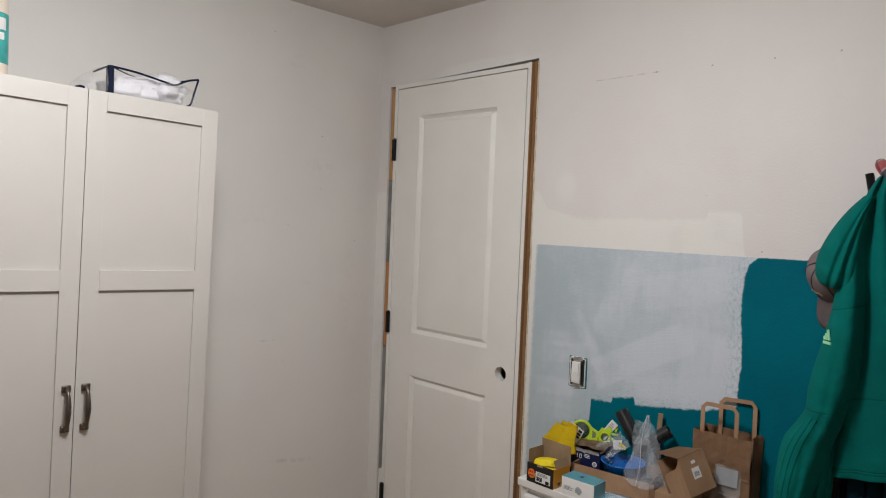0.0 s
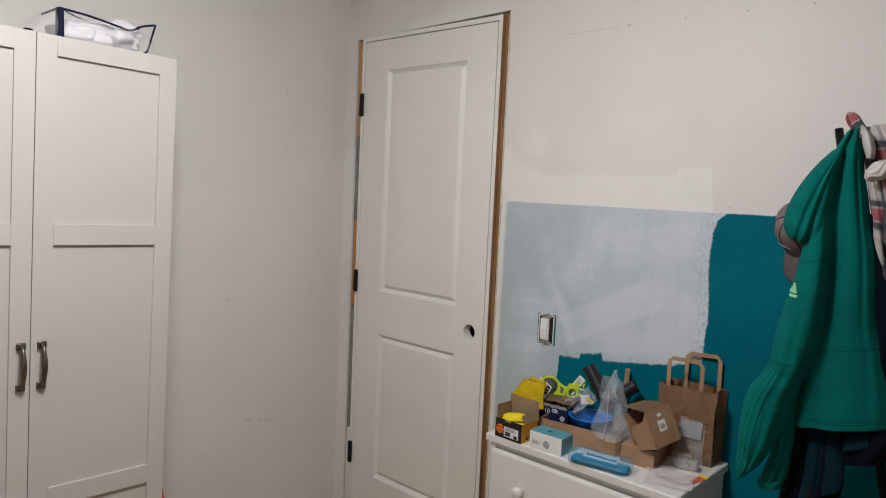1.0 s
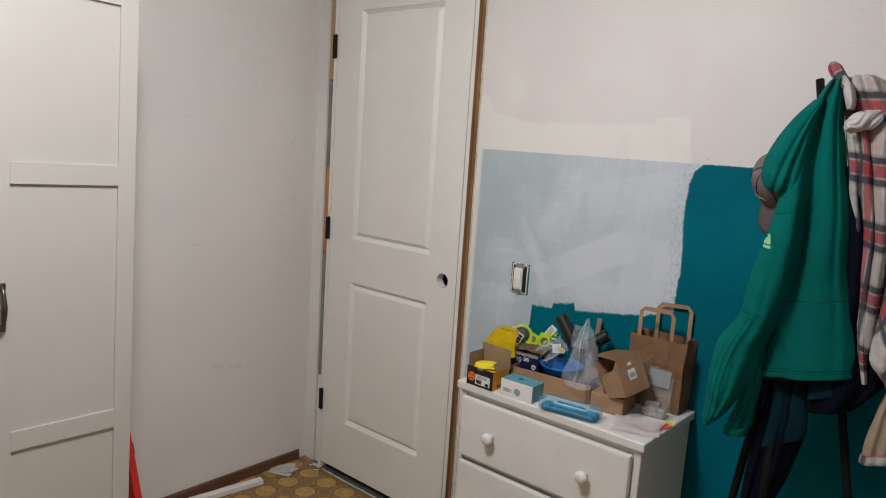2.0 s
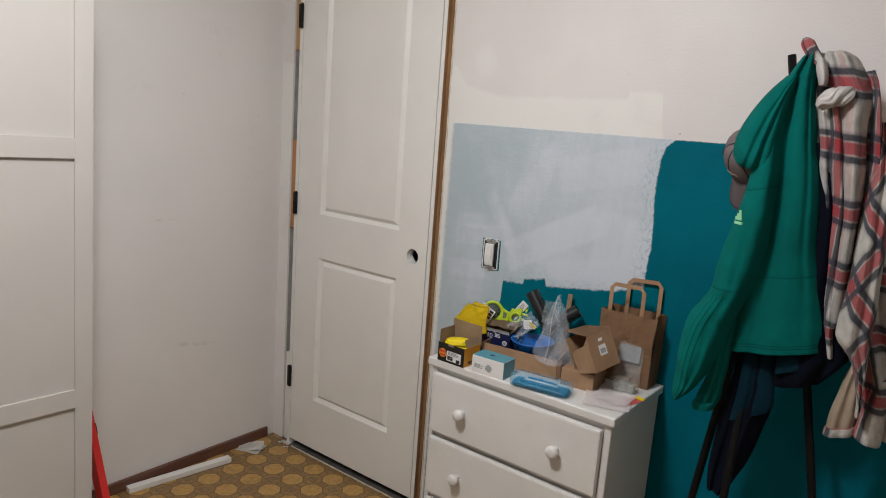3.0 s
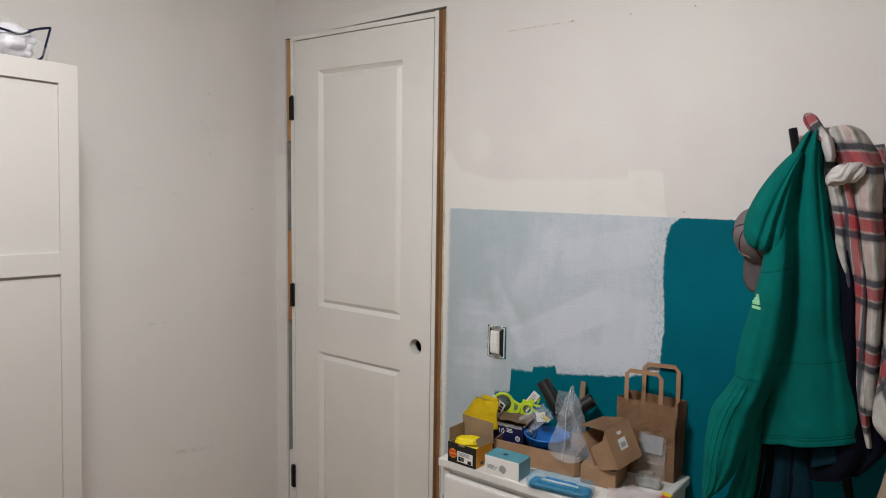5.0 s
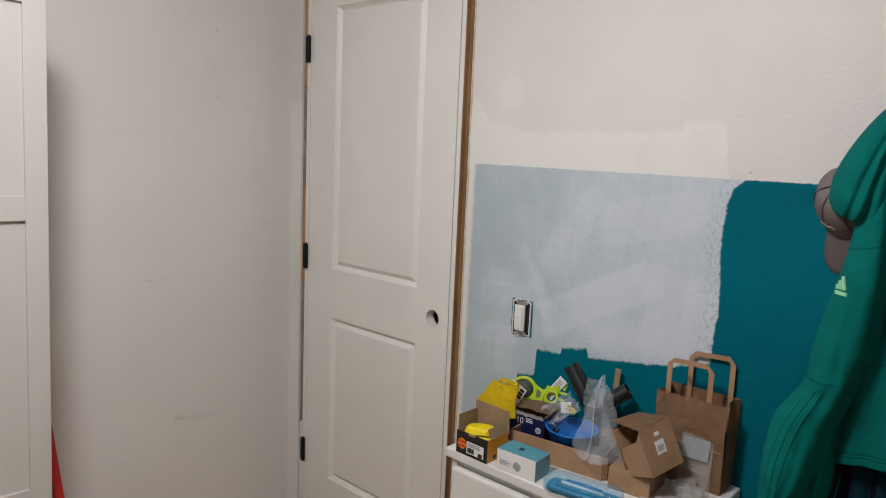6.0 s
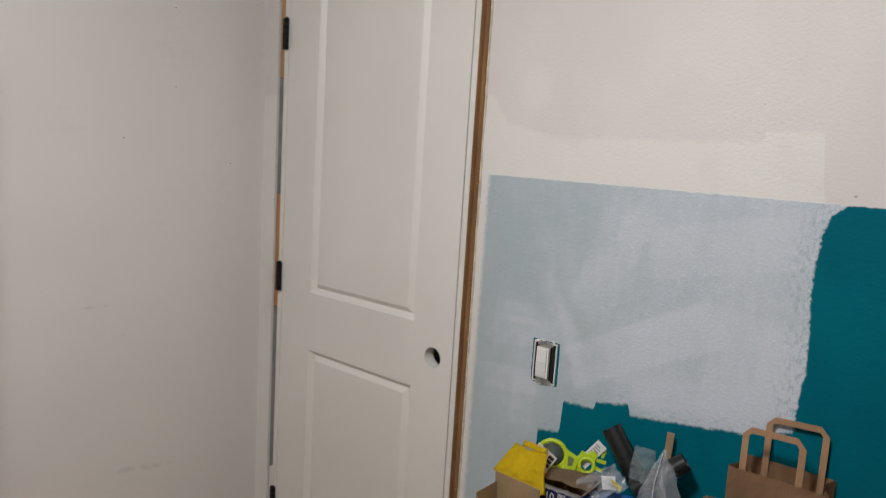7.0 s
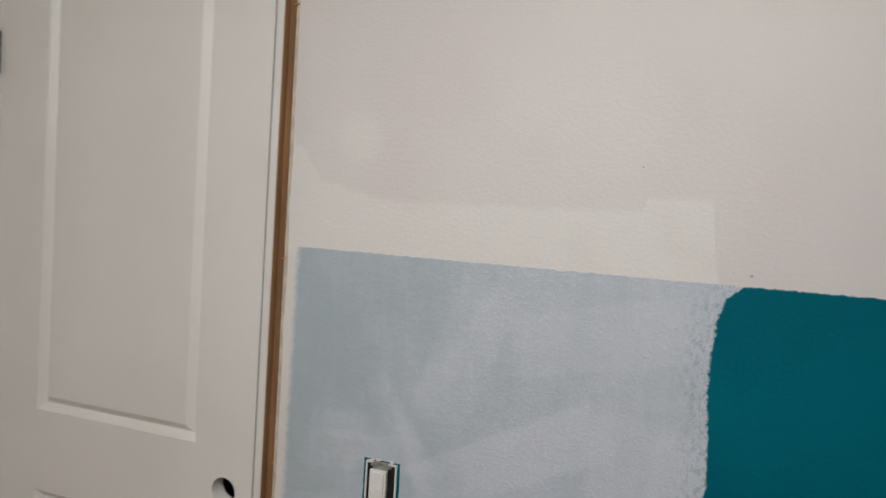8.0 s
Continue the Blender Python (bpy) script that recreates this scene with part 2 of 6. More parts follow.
    h = n.math("ADD", n.math("ADD", n.math("MULTIPLY", n.noise(150, 3), 1.0), n.math("MULTIPLY", beads, 3.0)), n.math("MULTIPLY", n.noise(55, 3), n.math("MULTIPLY", isteal, 1.2)))
    n.bump(h, 0.36, 0.002)
    return n.done(c)


def vinyl():
    """Printed sheet floor: ochre octagons, with bars and small squares between, 112 mm apart."""
    n = Net("ochre_octagon_vinyl", 0.42)
    x, y, z = n.xyz()
    p = 0.1125

    def cell(v, off):
        f = n.math("FRACT", n.math("DIVIDE", n.math("SUBTRACT", v, off - p / 2 - 40 * p), p))
        return n.math("ABSOLUTE", n.math("SUBTRACT", f, 0.5))

    a, b = cell(x, 0.15), cell(y, -0.089)
    big = n.math("MAXIMUM", a, b)
    octo = n.math("MAXIMUM", big, n.math("MULTIPLY", n.math("ADD", a, b), 0.7071))
    small = n.math("MINIMUM", a, b)
    ochre = n.mix(n.step(n.noise(60, 4, 0.7), 0.3, 0.7), (0.36, 0.20, 0.052, 1), (0.51, 0.31, 0.098, 1))
    tan = n.mix(n.step(n.noise(45, 4), 0.3, 0.7), (0.20, 0.112, 0.038, 1), (0.29, 0.172, 0.065, 1))
    sq = n.mix(n.step(n.noise(45, 4), 0.3, 0.7), (0.20, 0.122, 0.058, 1), (0.28, 0.178, 0.09, 1))
    joint = (0.10, 0.06, 0.028, 1)
    c = n.mix(n.math("LESS_THAN", octo, 0.372), tan, ochre)
    # squares where four octagons meet, bars between two
    far = n.math("MINIMUM", a, b)
    c = n.mix(n.math("GREATER_THAN", far, 0.385), c, sq)

    def joints(v, at, w):
        return n.math("LESS_THAN", n.math("ABSOLUTE", n.math("SUBTRACT", v, at)), w)

    ring = joints(octo, 0.372, 0.018)
    ring2 = n.math("MULTIPLY", joints(big, 0.5, 0.008), n.math("GREATER_THAN", far, 0.385))
    bars = n.math("MULTIPLY", joints(small, 0.155, 0.015), n.math("GREATER_THAN", octo, 0.372))
    box = joints(far, 0.385, 0.015)
    allj = n.math("MAXIMUM", n.math("MAXIMUM", ring, ring2), n.math("MAXIMUM", bars, box))
    c = n.mix(n.math("MULTIPLY", allj, 0.85), c, joint)
    c = n.mix(n.math("MULTIPLY", n.step(n.noise(8, 5, 0.7), 0.5, 0.75), 0.35), c, (0.12, 0.08, 0.04, 1))
    n.bump(n.math("SUBTRACT", n.noise(90, 3), n.math("MULTIPLY", allj, 0.6)), 0.2, 0.001)
    return n.done(c)


def wood(name, a, b, rough=0.6, scale=9, stretch=(6, 6, 0.5)):
    n = Net(name, rough)
    g = n.noise(scale, 6, 0.65, stretch=stretch)
    f = n.noise(scale * 9, 4, 0.6, stretch=stretch)
    c = n.mix(n.step(g, 0.3, 0.7), a, b)
    c = n.mix(n.math("MULTIPLY", n.step(f, 0.5, 0.7), 0.35), c, tuple(v * 0.6 for v in a[:3]) + (1,))
    n.bump(f, 0.25, 0.001)
    return n.done(c)


def door_skin():
    n = Net("white_primed_door", 0.45)
    g = n.noise(7, 5, 0.6, stretch=(14, 14, 0.8))
    c = n.mix(n.step(n.noise(3, 3), 0.3, 0.7), (0.735, 0.72, 0.68, 1), (0.775, 0.76, 0.72, 1))
    c = n.mix(n.math("MULTIPLY", n.step(n.noise(10, 5, 0.7), 0.62, 0.8), 0.12), c, (0.5, 0.47, 0.43, 1))
    n.bump(n.math("ADD", g, n.math("MULTIPLY", n.noise(160, 2), 0.4)), 0.11, 0.0012)
    return n.done(c)


def plaid(name, turn=0.0, off=(0.0, 0.0), up=0.36):
    """Brushed flannel: white, grey shade, navy and red stripes both ways."""
    n = Net(name, 0.95)
    uvn = n.t.nodes.new("ShaderNodeUVMap")
    mp = n.t.nodes.new("ShaderNodeMapping")
    mp.inputs["Rotation"].default_value = (0, 0, radians(turn))
    mp.inputs["Location"].default_value = (off[0], off[1], 0)
    n.link(uvn.outputs[0], mp.inputs[0])
    warp = n.math("MULTIPLY_ADD", n.noise(14, 3), 0.016, -0.008)
    sp = n.t.nodes.new("ShaderNodeSeparateXYZ")
    n.link(mp.outputs[0], sp.inputs[0])

    def bands(v):
        f = n.math("FRACT", n.math("ADD", n.math("DIVIDE", n.math("ADD", v, warp), 0.132), 20.0))

        def band(lo, hi):
            return n.math("MULTIPLY", n.step(f, lo - 0.022, lo + 0.022), n.math("SUBTRACT", 1.0, n.step(f, hi - 0.022, hi + 0.022)))

        navy = n.math("MAXIMUM", band(0.09, 0.20), band(0.42, 0.53))
        return band(0.22, 0.40), navy, n.math("MAXIMUM", band(0.05, 0.09), band(0.53, 0.57))

    r1, k1, g1 = bands(sp.outputs[0])
    r2, k2, g2 = bands(sp.outputs[1])
    white = n.mix(n.step(n.noise(40, 3), 0.3, 0.7), (0.43, 0.405, 0.37, 1), (0.54, 0.515, 0.48, 1))
    c = white
    for g in (g1, g2):
        c = n.mix(n.math("MULTIPLY", g, 0.45), c, (0.22, 0.22, 0.24, 1))
    for r, w in ((r1, up), (r2, 0.84)):
        c = n.mix(n.math("MULTIPLY", r, w), c, (0.31, 0.007, 0.018, 1))
    for k, w in ((k1, min(0.9, up * 1.3)), (k2, 0.92)):
        c = n.mix(n.math("MULTIPLY", k, w), c, (0.014, 0.017, 0.032, 1))
    n.bump(n.math("ADD", n.math("MULTIPLY", n.noise(350, 3, 0.7), 0.25), n.math("MULTIPLY", n.noise(15, 4, 0.55, stretch=(1.6, 1.6, 0.5)), 2.2)), 0.6, 0.010)
    n.b.inputs["Sheen Weight"].default_value = 0.15
    return n.done(c)


def cloth(name, a, b, bscale=420):
    n = Net(name, 0.9)
    c = n.mix(n.step(n.noise(6, 4), 0.3, 0.7), a, b)
    c = n.mix(n.math("MULTIPLY", n.step(n.noise(bscale, 2), 0.5, 0.7), 0.2), c, tuple(v * 0.6 for v in a[:3]) + (1,))
    n.b.inputs["Specular IOR Level"].default_value = 0.12
    n.bump(n.math("ADD", n.noise(bscale, 2), n.math("MULTIPLY", n.noise(30, 3), 1.5)), 0.3, 0.0015)
    return n.done(c)


def cardboard(name="brown_cardboard", a=(0.25, 0.145, 0.075, 1), b=(0.33, 0.20, 0.108, 1)):
    n = Net(name, 0.8)
    c = n.mix(n.step(n.noise(14, 4), 0.3, 0.7), a, b)
    flute = n.noise(30, 2, 0.5, stretch=(9, 1, 1))
    c = n.mix(n.math("MULTIPLY", n.step(flute, 0.45, 0.7), 0.18), c, tuple(v * 0.7 for v in a[:3]) + (1,))
    n.bump(n.math("ADD", flute, n.noise(250, 2)), 0.2, 0.0008)
    return n.done(c)


M_WEST = west_paint()
M_NORTH = north_paint()
n_, c_ = wall_white("white_wall_paint")
n_.bump(n_.noise(140, 3), 0.16, 0.0015)
M_WALL = n_.done(c_)
M_CEIL = paint("flat_ceiling_paint", (0.66, 0.62, 0.58, 1), 0.8, 0.06, 2, 120, 0.3)
M_VINYL = vinyl()
M_DOOR = door_skin()
M_TRIMWHITE = paint("white_trim_paint", (0.76, 0.745, 0.71, 1), 0.42, 0.05, 9, 240, 0.1, dirt=0.15)
M_WARD = paint("warm_white_foil", (0.56, 0.534, 0.50, 1), 0.42, 0.03, 3, 260, 0.06)
M_DRESS = paint("white_gloss_dresser_paint", (0.69, 0.675, 0.65, 1), 0.36, 0.04, 7, 170, 0.09, dirt=0.08)
M_PINE = wood("raw_pine", (0.40, 0.22, 0.085, 1), (0.55, 0.33, 0.14, 1))
M_BROWNWOOD = wood("brown_stained_wood", (0.10, 0.042, 0.03, 1), (0.16, 0.07, 0.045, 1), 0.45, 8, (6, 0.5, 6))
M_JAMBSIDE = wood("brown_jamb_edge", (0.20, 0.10, 0.04, 1), (0.31, 0.165, 0.07, 1), 0.7)
M_SHIM = wood("orange_shim", (0.36, 0.15, 0.05, 1), (0.50, 0.24, 0.09, 1))
M_GYPSUM = paint("torn_drywall_edge", (0.62, 0.55, 0.44, 1), 0.9, 0.2, 40, 200, 0.6)
M_STUD = paint("grey_old_frame", (0.36, 0.35, 0.33, 1), 0.8, 0.25, 12, 150, 0.3)
M_BLACKMETAL = paint("black_powder_coat", (0.011, 0.011, 0.012, 1), 0.55, 0.2, 20, 300, 0.1, 0.3)
M_BLACKMETAL.node_tree.nodes["Principled BSDF"].inputs["Specular IOR Level"].default_value = 0.2
M_BRONZE = paint("aged_bronze", (0.16, 0.13, 0.11, 1), 0.35, 0.2, 30, 300, 0.1, 0.9)
M_DARK = paint("dark_subfloor", (0.09, 0.085, 0.08, 1), 0.8, 0.3, 20, 200, 0.3)
M_CARD = cardboard("brown_cardboard", (0.282, 0.163, 0.088, 1), (0.362, 0.220, 0.124, 1))
M_KRAFT = cardboard("kraft_paper", (0.330, 0.186, 0.100, 1), (0.415, 0.246, 0.137, 1))
M_CARDIN = cardboard("cardboard_inside", (0.25, 0.17, 0.10, 1), (0.31, 0.215, 0.13, 1))


def jersey(name, a, b):
    """Cotton jersey with stitched cross seams."""
    n = Net(name, 0.9)
    x, y, z = n.xyz()
    c = n.mix(n.step(n.noise(6, 4), 0.3, 0.7), a, b)
    c = n.mix(n.math("MULTIPLY", n.step(n.noise(420, 2), 0.5, 0.7), 0.2), c, tuple(v * 0.6 for v in a[:3]) + (1,))
    seam = None
    for lvl, slope, lo, hi in ((1.140, 0.18, 0.020, 0.3), (1.340, 0.25, -0.2, 0.05), (1.114, -0.02, -0.2, -0.008), (0.985, 0.19, 0.0, 0.3), (0.979, 0.19, 0.0, 0.3)):
        d = n.math("ABSOLUTE", n.math("SUBTRACT", n.math("MULTIPLY_ADD", x, -slope, z), lvl))
        k = n.math("MULTIPLY", n.math("SUBTRACT", 1.0, n.step(d, 0.0004, 0.0022)), n.math("MULTIPLY", n.step(x, lo, lo + 0.004), n.math("SUBTRACT", 1.0, n.step(x, hi - 0.004, hi))))
        seam = k if seam is None else n.math("MAXIMUM", seam, k)
    c = n.mix(n.math("MULTIPLY", seam, 0.5), c, tuple(v * 0.45 for v in a[:3]) + (1,))
    n.b.inputs["Specular IOR Level"].default_value = 0.10
    n.bump(n.math("SUBTRACT", n.math("ADD", n.noise(420, 2), n.math("MULTIPLY", n.noise(30, 3), 1.5)), n.math("MULTIPLY", seam, 2.0)), 0.35, 0.0015)
    return n.done(c)


M_GREEN = jersey("teal_green_jersey", (0.0, 0.095, 0.084, 1), (0.0, 0.132, 0.116, 1))
M_GREENLT = cloth("lighter_green_stripe", (0.0, 0.145, 0.118, 1), (0.001, 0.172, 0.136, 1))
M_MINT = cloth("mint_print", (0.26, 0.62, 0.36, 1), (0.34, 0.70, 0.43, 1))
M_PLAID = plaid("red_navy_plaid_flannel", 2, (0.108, 0.053), 0.26)
# same flannel with more navy, so shade on the deeper folds is in its colour
M_PLAIDSHADE = plaid("red_navy_plaid_flannel_shaded", 5, (0.03, 0.053), 0.8)
M_PLAIDX = plaid("red_navy_plaid_flannel_bias", 42, (0.06, 0.0), 0.78)
M_NAVY = cloth("dark_navy_cloth", (0.0012, 0.0022, 0.007, 1), (0.002, 0.0036, 0.010, 1))
M_DTEAL = cloth("dark_teal_cloth", (0.001, 0.014, 0.026, 1), (0.002, 0.022, 0.034, 1))
M_CREAM = cloth("cream_fleece", (0.30, 0.235, 0.17, 1), (0.38, 0.305, 0.23, 1))
M_WHITEFLAN = cloth("white_brushed_flannel", (0.46, 0.44, 0.43, 1), (0.55, 0.525, 0.51, 1), 250)
M_CAP = cloth("faded_mauve_grey_twill", (0.135, 0.105, 0.11, 1), (0.185, 0.15, 0.15, 1))
M_CAPSEAM = cloth("dark_cap_thread", (0.045, 0.036, 0.04, 1), (0.065, 0.052, 0.055, 1))
M_CAPMARK = cloth("tan_thread", (0.25, 0.18, 0.13, 1), (0.31, 0.23, 0.165, 1))
M_RED = paint("red_plastic", (0.60, 0.022, 0.018, 1), 0.35, 0.1, 12, 200, 0.1)
M_YELLOW = paint("yellow_foam", (0.80, 0.62, 0.0, 1), 0.6, 0.06, 20, 200, 0.3)
M_YCLOTH = cloth("yellow_rubber_glove", (0.74, 0.53, 0.012, 1), (0.86, 0.64, 0.03, 1), 200)
M_LIME = paint("lime_plastic", (0.42, 0.56, 0.012, 1), 0.35, 0.06, 20, 200, 0.1)
M_BLUE = paint("blue_plastic_bowl", (0.0, 0.125, 0.46, 1), 0.3, 0.08, 12, 200, 0.06)
M_CASEBLUE = paint("blue_tool_tray", (0.01, 0.16, 0.36, 1), 0.35, 0.25, 40, 120, 0.2)
M_BLACKPL = paint("black_plastic_pipe", (0.012, 0.012, 0.013, 1), 0.3, 0.1, 12, 200, 0.05)
M_NAVYCARD = paint("navy_printed_card", (0.008, 0.012, 0.06, 1), 0.4, 0.1, 12, 200, 0.05)
M_BLACKCARD = paint("black_printed_card", (0.012, 0.011, 0.011, 1), 0.4, 0.1, 12, 200, 0.05)
M_GOLDCARD = paint("amber_printed_card", (0.62, 0.28, 0.015, 1), 0.4, 0.1, 12, 200, 0.05)
M_WHITECARD = paint("white_printed_card", (0.74, 0.73, 0.72, 1), 0.4, 0.03, 12, 200, 0.05)
M_TEALCARD = paint("sea_blue_printed_card", (0.07, 0.27, 0.34, 1), 0.4, 0.08, 12, 200, 0.05)
M_GREYCARD = paint("grey_print", (0.30, 0.31, 0.32, 1), 0.5, 0.1, 30, 200, 0.05)
M_PAPER = paint("white_paper", (0.82, 0.79, 0.74, 1), 0.8, 0.06, 20, 200, 0.2)
M_FILM = clear("clear_plastic_film", (0.66, 0.71, 0.78, 1), 0.12, 0.10, 0.34)
M_ZIP = clear("frosted_zip_film", (0.82, 0.74, 0.74, 1), 0.2, 0.34, 0.3)
M_VINYLBAG = clear("clear_vinyl", (0.80, 0.80, 0.78, 1), 0.1, 0.05, 0.16)
M_BLUECASE = clear("clear_blue_plastic", (0.10, 0.42, 0.62, 1), 0.06, 0.22, 0.15)
M_SMOKE = clear("smoky_lens", (0.14, 0.15, 0.13, 1), 0.1, 0.62, 0.1)
M_FOIL = clear("crinkled_glossy_film", (0.24, 0.28, 0.29, 1), 0.05, 0.40, 0.25)
M_FOIL.node_tree.nodes["Principled BSDF"].inputs["Specular IOR Level"].default_value = 1.0
M_FOIL.node_tree.nodes["Bump"].inputs["Strength"].default_value = 0.8
M_LINEN = cloth("white_linen", (0.68, 0.66, 0.70, 1), (0.78, 0.76, 0.80, 1), 200)
M_PIPING = cloth("navy_piping", (0.008, 0.011, 0.028, 1), (0.014, 0.018, 0.04, 1))
M_SWITCH = paint("white_switch_plastic", (0.80, 0.79, 0.77, 1), 0.3, 0.03, 30, 300, 0.03)
M_STEEL = paint("paint_spattered_steel", (0.42, 0.42, 0.40, 1), 0.4, 0.35, 60, 300, 0.3, 0.6, dirt=0.3)
M_PINK = paint("pink_red_card", (0.62, 0.12, 0.10, 1), 0.5, 0.08, 30, 200, 0.05)
M_BOTTLE = paint("cream_bottle", (0.72, 0.62, 0.52, 1), 0.35, 0.04, 12, 200, 0.05)
M_BTEAL = paint("sea_green_label", (0.05, 0.36, 0.34, 1), 0.4, 0.25, 25, 200, 0.05)

# ---- mesh tools ----


def thing(name, at=(0, 0, 0), rz=0.0, label="", category="", group="", kind=""):
    ob = new(name)
    ob.empty_display_size = 0.05
    ob.matrix_basis = pose(*at, 0, 0, rz)
    return tagged(ob, label, category, group, kind)


def part(name, bm, material, parent, label="", smooth=False):
    me = bpy.data.meshes.new(name)
    bm.normal_update()
    bm.to_mesh(me)
    bm.free()
    for m in material if isinstance(material, (list, tuple)) else (material,):
        me.materials.append(m)
    if smooth:
        me.polygons.foreach_set("use_smooth", [True] * len(me.polygons))
    ob = new(name, me)
    ob.parent = parent
    return tagged(ob, label)


def fuse(*bms):
    out = bms[0]
    for b in bms[1:]:
        tmp = bpy.data.meshes.new("tmp")
        b.to_mesh(tmp)
        b.free()
        out.from_mesh(tmp)
        bpy.data.meshes.remove(tmp)
    return out


def box(x0, x1, y0, y1, z0, z1, bevel=0.0, seg=2, m=None):
    bm = bmesh.new()
    bmesh.ops.create_cube(bm, size=1)
    for v in bm.verts:
        v.co = Vector((x0 + (x1 - x0) * (v.co.x + 0.5), y0 + (y1 - y0) * (v.co.y + 0.5), z0 + (z1 - z0) * (v.co.z + 0.5)))
    if bevel:
        bmesh.ops.bevel(bm, geom=bm.edges[:], offset=bevel, segments=seg, affect="EDGES", profile=0.6)
    if m is not None:
        bm.transform(m)
    return bm


def tube(points, radii, seg=12, cap=True, flat=1.0):
    """A round bar through the points; one radius or one a point. flat: its second half-axis."""
    bm = bmesh.new()
    P = [Vector(p) for p in points]
    R = radii if isinstance(radii, (list, tuple)) else [radii] * len(P)
    rings, side = [], None
    for i, p in enumerate(P):
        d = (P[min(i + 1, len(P) - 1)] - P[max(i - 1, 0)]).normalized()
        if side is None:
            side = d.cross(Vector((0, 0, 1)) if abs(d.z) < 0.9 else Vector((1, 0, 0))).normalized()
        side = (side - d * side.dot(d)).normalized()
        up = d.cross(side)
        rings.append([bm.verts.new(p + (side * math.cos(a) + up * flat * math.sin(a)) * R[i]) for a in (k * math.tau / seg for k in range(seg))])
    for a, b in zip(rings, rings[1:]):
        for k in range(seg):
            bm.faces.new((a[k], a[(k + 1) % seg], b[(k + 1) % seg], b[k]))
    if cap:
        bm.faces.new(rings[0][::-1])
        bm.faces.new(rings[-1])
    bmesh.ops.recalc_face_normals(bm, faces=bm.faces[:])
    return bm


def smooth_path(points, n=6):
    """More points along a Catmull-Rom curve; points are tuples of any length."""
    P = [np.array(p, float) for p in points]
    P = [2 * P[0] - P[1]] + P + [2 * P[-1] - P[-2]]
    out = []
    for i in range(1, len(P) - 2):
        a, b, c, d = P[i - 1:i + 3]
        for k in range(n):
            t = k / n
            out.append(0.5 * (2 * b + (c - a) * t + (2 * a - 5 * b + 4 * c - d) * t * t + (3 * b - a - 3 * c + d) * t ** 3))
    out.append(P[-2])
    return out


def turned(profile, seg=28):
    """A turned shape round z from (radius, height) pairs."""
    bm = bmesh.new()
    rings = [[bm.verts.new((r * math.cos(k * math.tau / seg), r * math.sin(k * math.tau / seg), z)) for k in range(seg)] for r, z in profile]
    for a, b in zip(rings, rings[1:]):
        for k in range(seg):
            bm.faces.new((a[k], a[(k + 1) % seg], b[(k + 1) % seg], b[k]))
    if profile[0][0] > 1e-5:
        bm.faces.new(rings[0][::-1])
    if profile[-1][0] > 1e-5:
        bm.faces.new(rings[-1])
    bmesh.ops.remove_doubles(bm, verts=bm.verts[:], dist=1e-6)
    return bm


def sheet(fn, nu, nv, thick=0.0):
    """A bent sheet: fn(u, v) with u, v from 0 to 1."""
    bm = bmesh.new()
    uv = bm.loops.layers.uv.new("UVMap")
    g = [[bm.verts.new(fn(i / nu, j / nv)) for j in range(nv + 1)] for i in range(nu + 1)]
    for i in range(nu):
        for j in range(nv):
            f = bm.faces.new((g[i][j], g[i + 1][j], g[i + 1][j + 1], g[i][j + 1]))
            for l, (a, b) in zip(f.loops, ((i, j), (i + 1, j), (i + 1, j + 1), (i, j + 1))):
                l[uv].uv = (a / nu, b / nv)
    if thick:
        bmesh.ops.solidify(bm, geom=bm.faces[:], thickness=thick)
    return bm


def setting(name, bm, material, label=""):
    ob = part(name, bm, material, None, label)
    return tagged(ob, label, "", "", "structure")

# ---- the room ----
CEIL = 2.332
setting("floor", box(-0.1, 3.6, -3.8, -0.004, -0.06, 0.0), M_VINYL, "ochre and brown octagon-patterned vinyl sheet floor")
setting("floor_threshold", box(-0.1, 3.6, -0.004, 1.2, -0.06, -0.004), M_DARK, "bare dark subfloor under the door")
setting("ceiling", box(-0.1, 3.6, -3.8, 1.2, CEIL, CEIL + 0.08), M_CEIL, "flat off-white painted ceiling")
setting("wall_west", box(-0.1, 0.0, -3.8, 0.0, 0.0, CEIL), M_WEST, "scuffed white painted drywall wall")
lintel = box(0.062, 0.862, 0.0, 0.11, 2.072, CEIL)
for v in lintel.verts:
    if v.co.z < 2.1:
        v.co.z = 2.066 if v.co.x < 0.5 else 2.081
north = fuse(box(-0.1, 0.062, 0.0, 0.11, 0.0, CEIL), box(0.862, 3.6, 0.0, 0.11, 0.0, CEIL), lintel)
setting("wall_north", north, M_NORTH, "half repainted drywall wall, white above primer-streaked teal")
setting("wall_east", box(3.5, 3.6, -3.8, 0.0, 0.0, CEIL), M_WALL, "plain white painted wall")
setting("wall_south", box(0.0, 3.5, -3.8, -3.7, 0.0, CEIL), M_WALL, "plain white painted wall")
setting("wall_hall", fuse(box(-0.1, 3.6, 1.1, 1.2, 0.0, CEIL), box(-0.1, 0.0, 0.11, 1.1, 0.0, CEIL), box(3.5, 3.6, 0.11, 1.1, 0.0, CEIL)), M_WALL, "plain wall of the unlit hall")
setting("baseboard", box(0.0, 0.013, -3.7, -0.038, 0.0, 0.044, 0.003), M_BROWNWOOD, "narrow reddish-brown stained wooden baseboard")

rnd = random.Random(4)
setting("floor_gap", box(0.1395, 0.831, -0.026, 0.03, 0.0002, 0.0045), M_DARK, "bare grey strip of subfloor under the door")


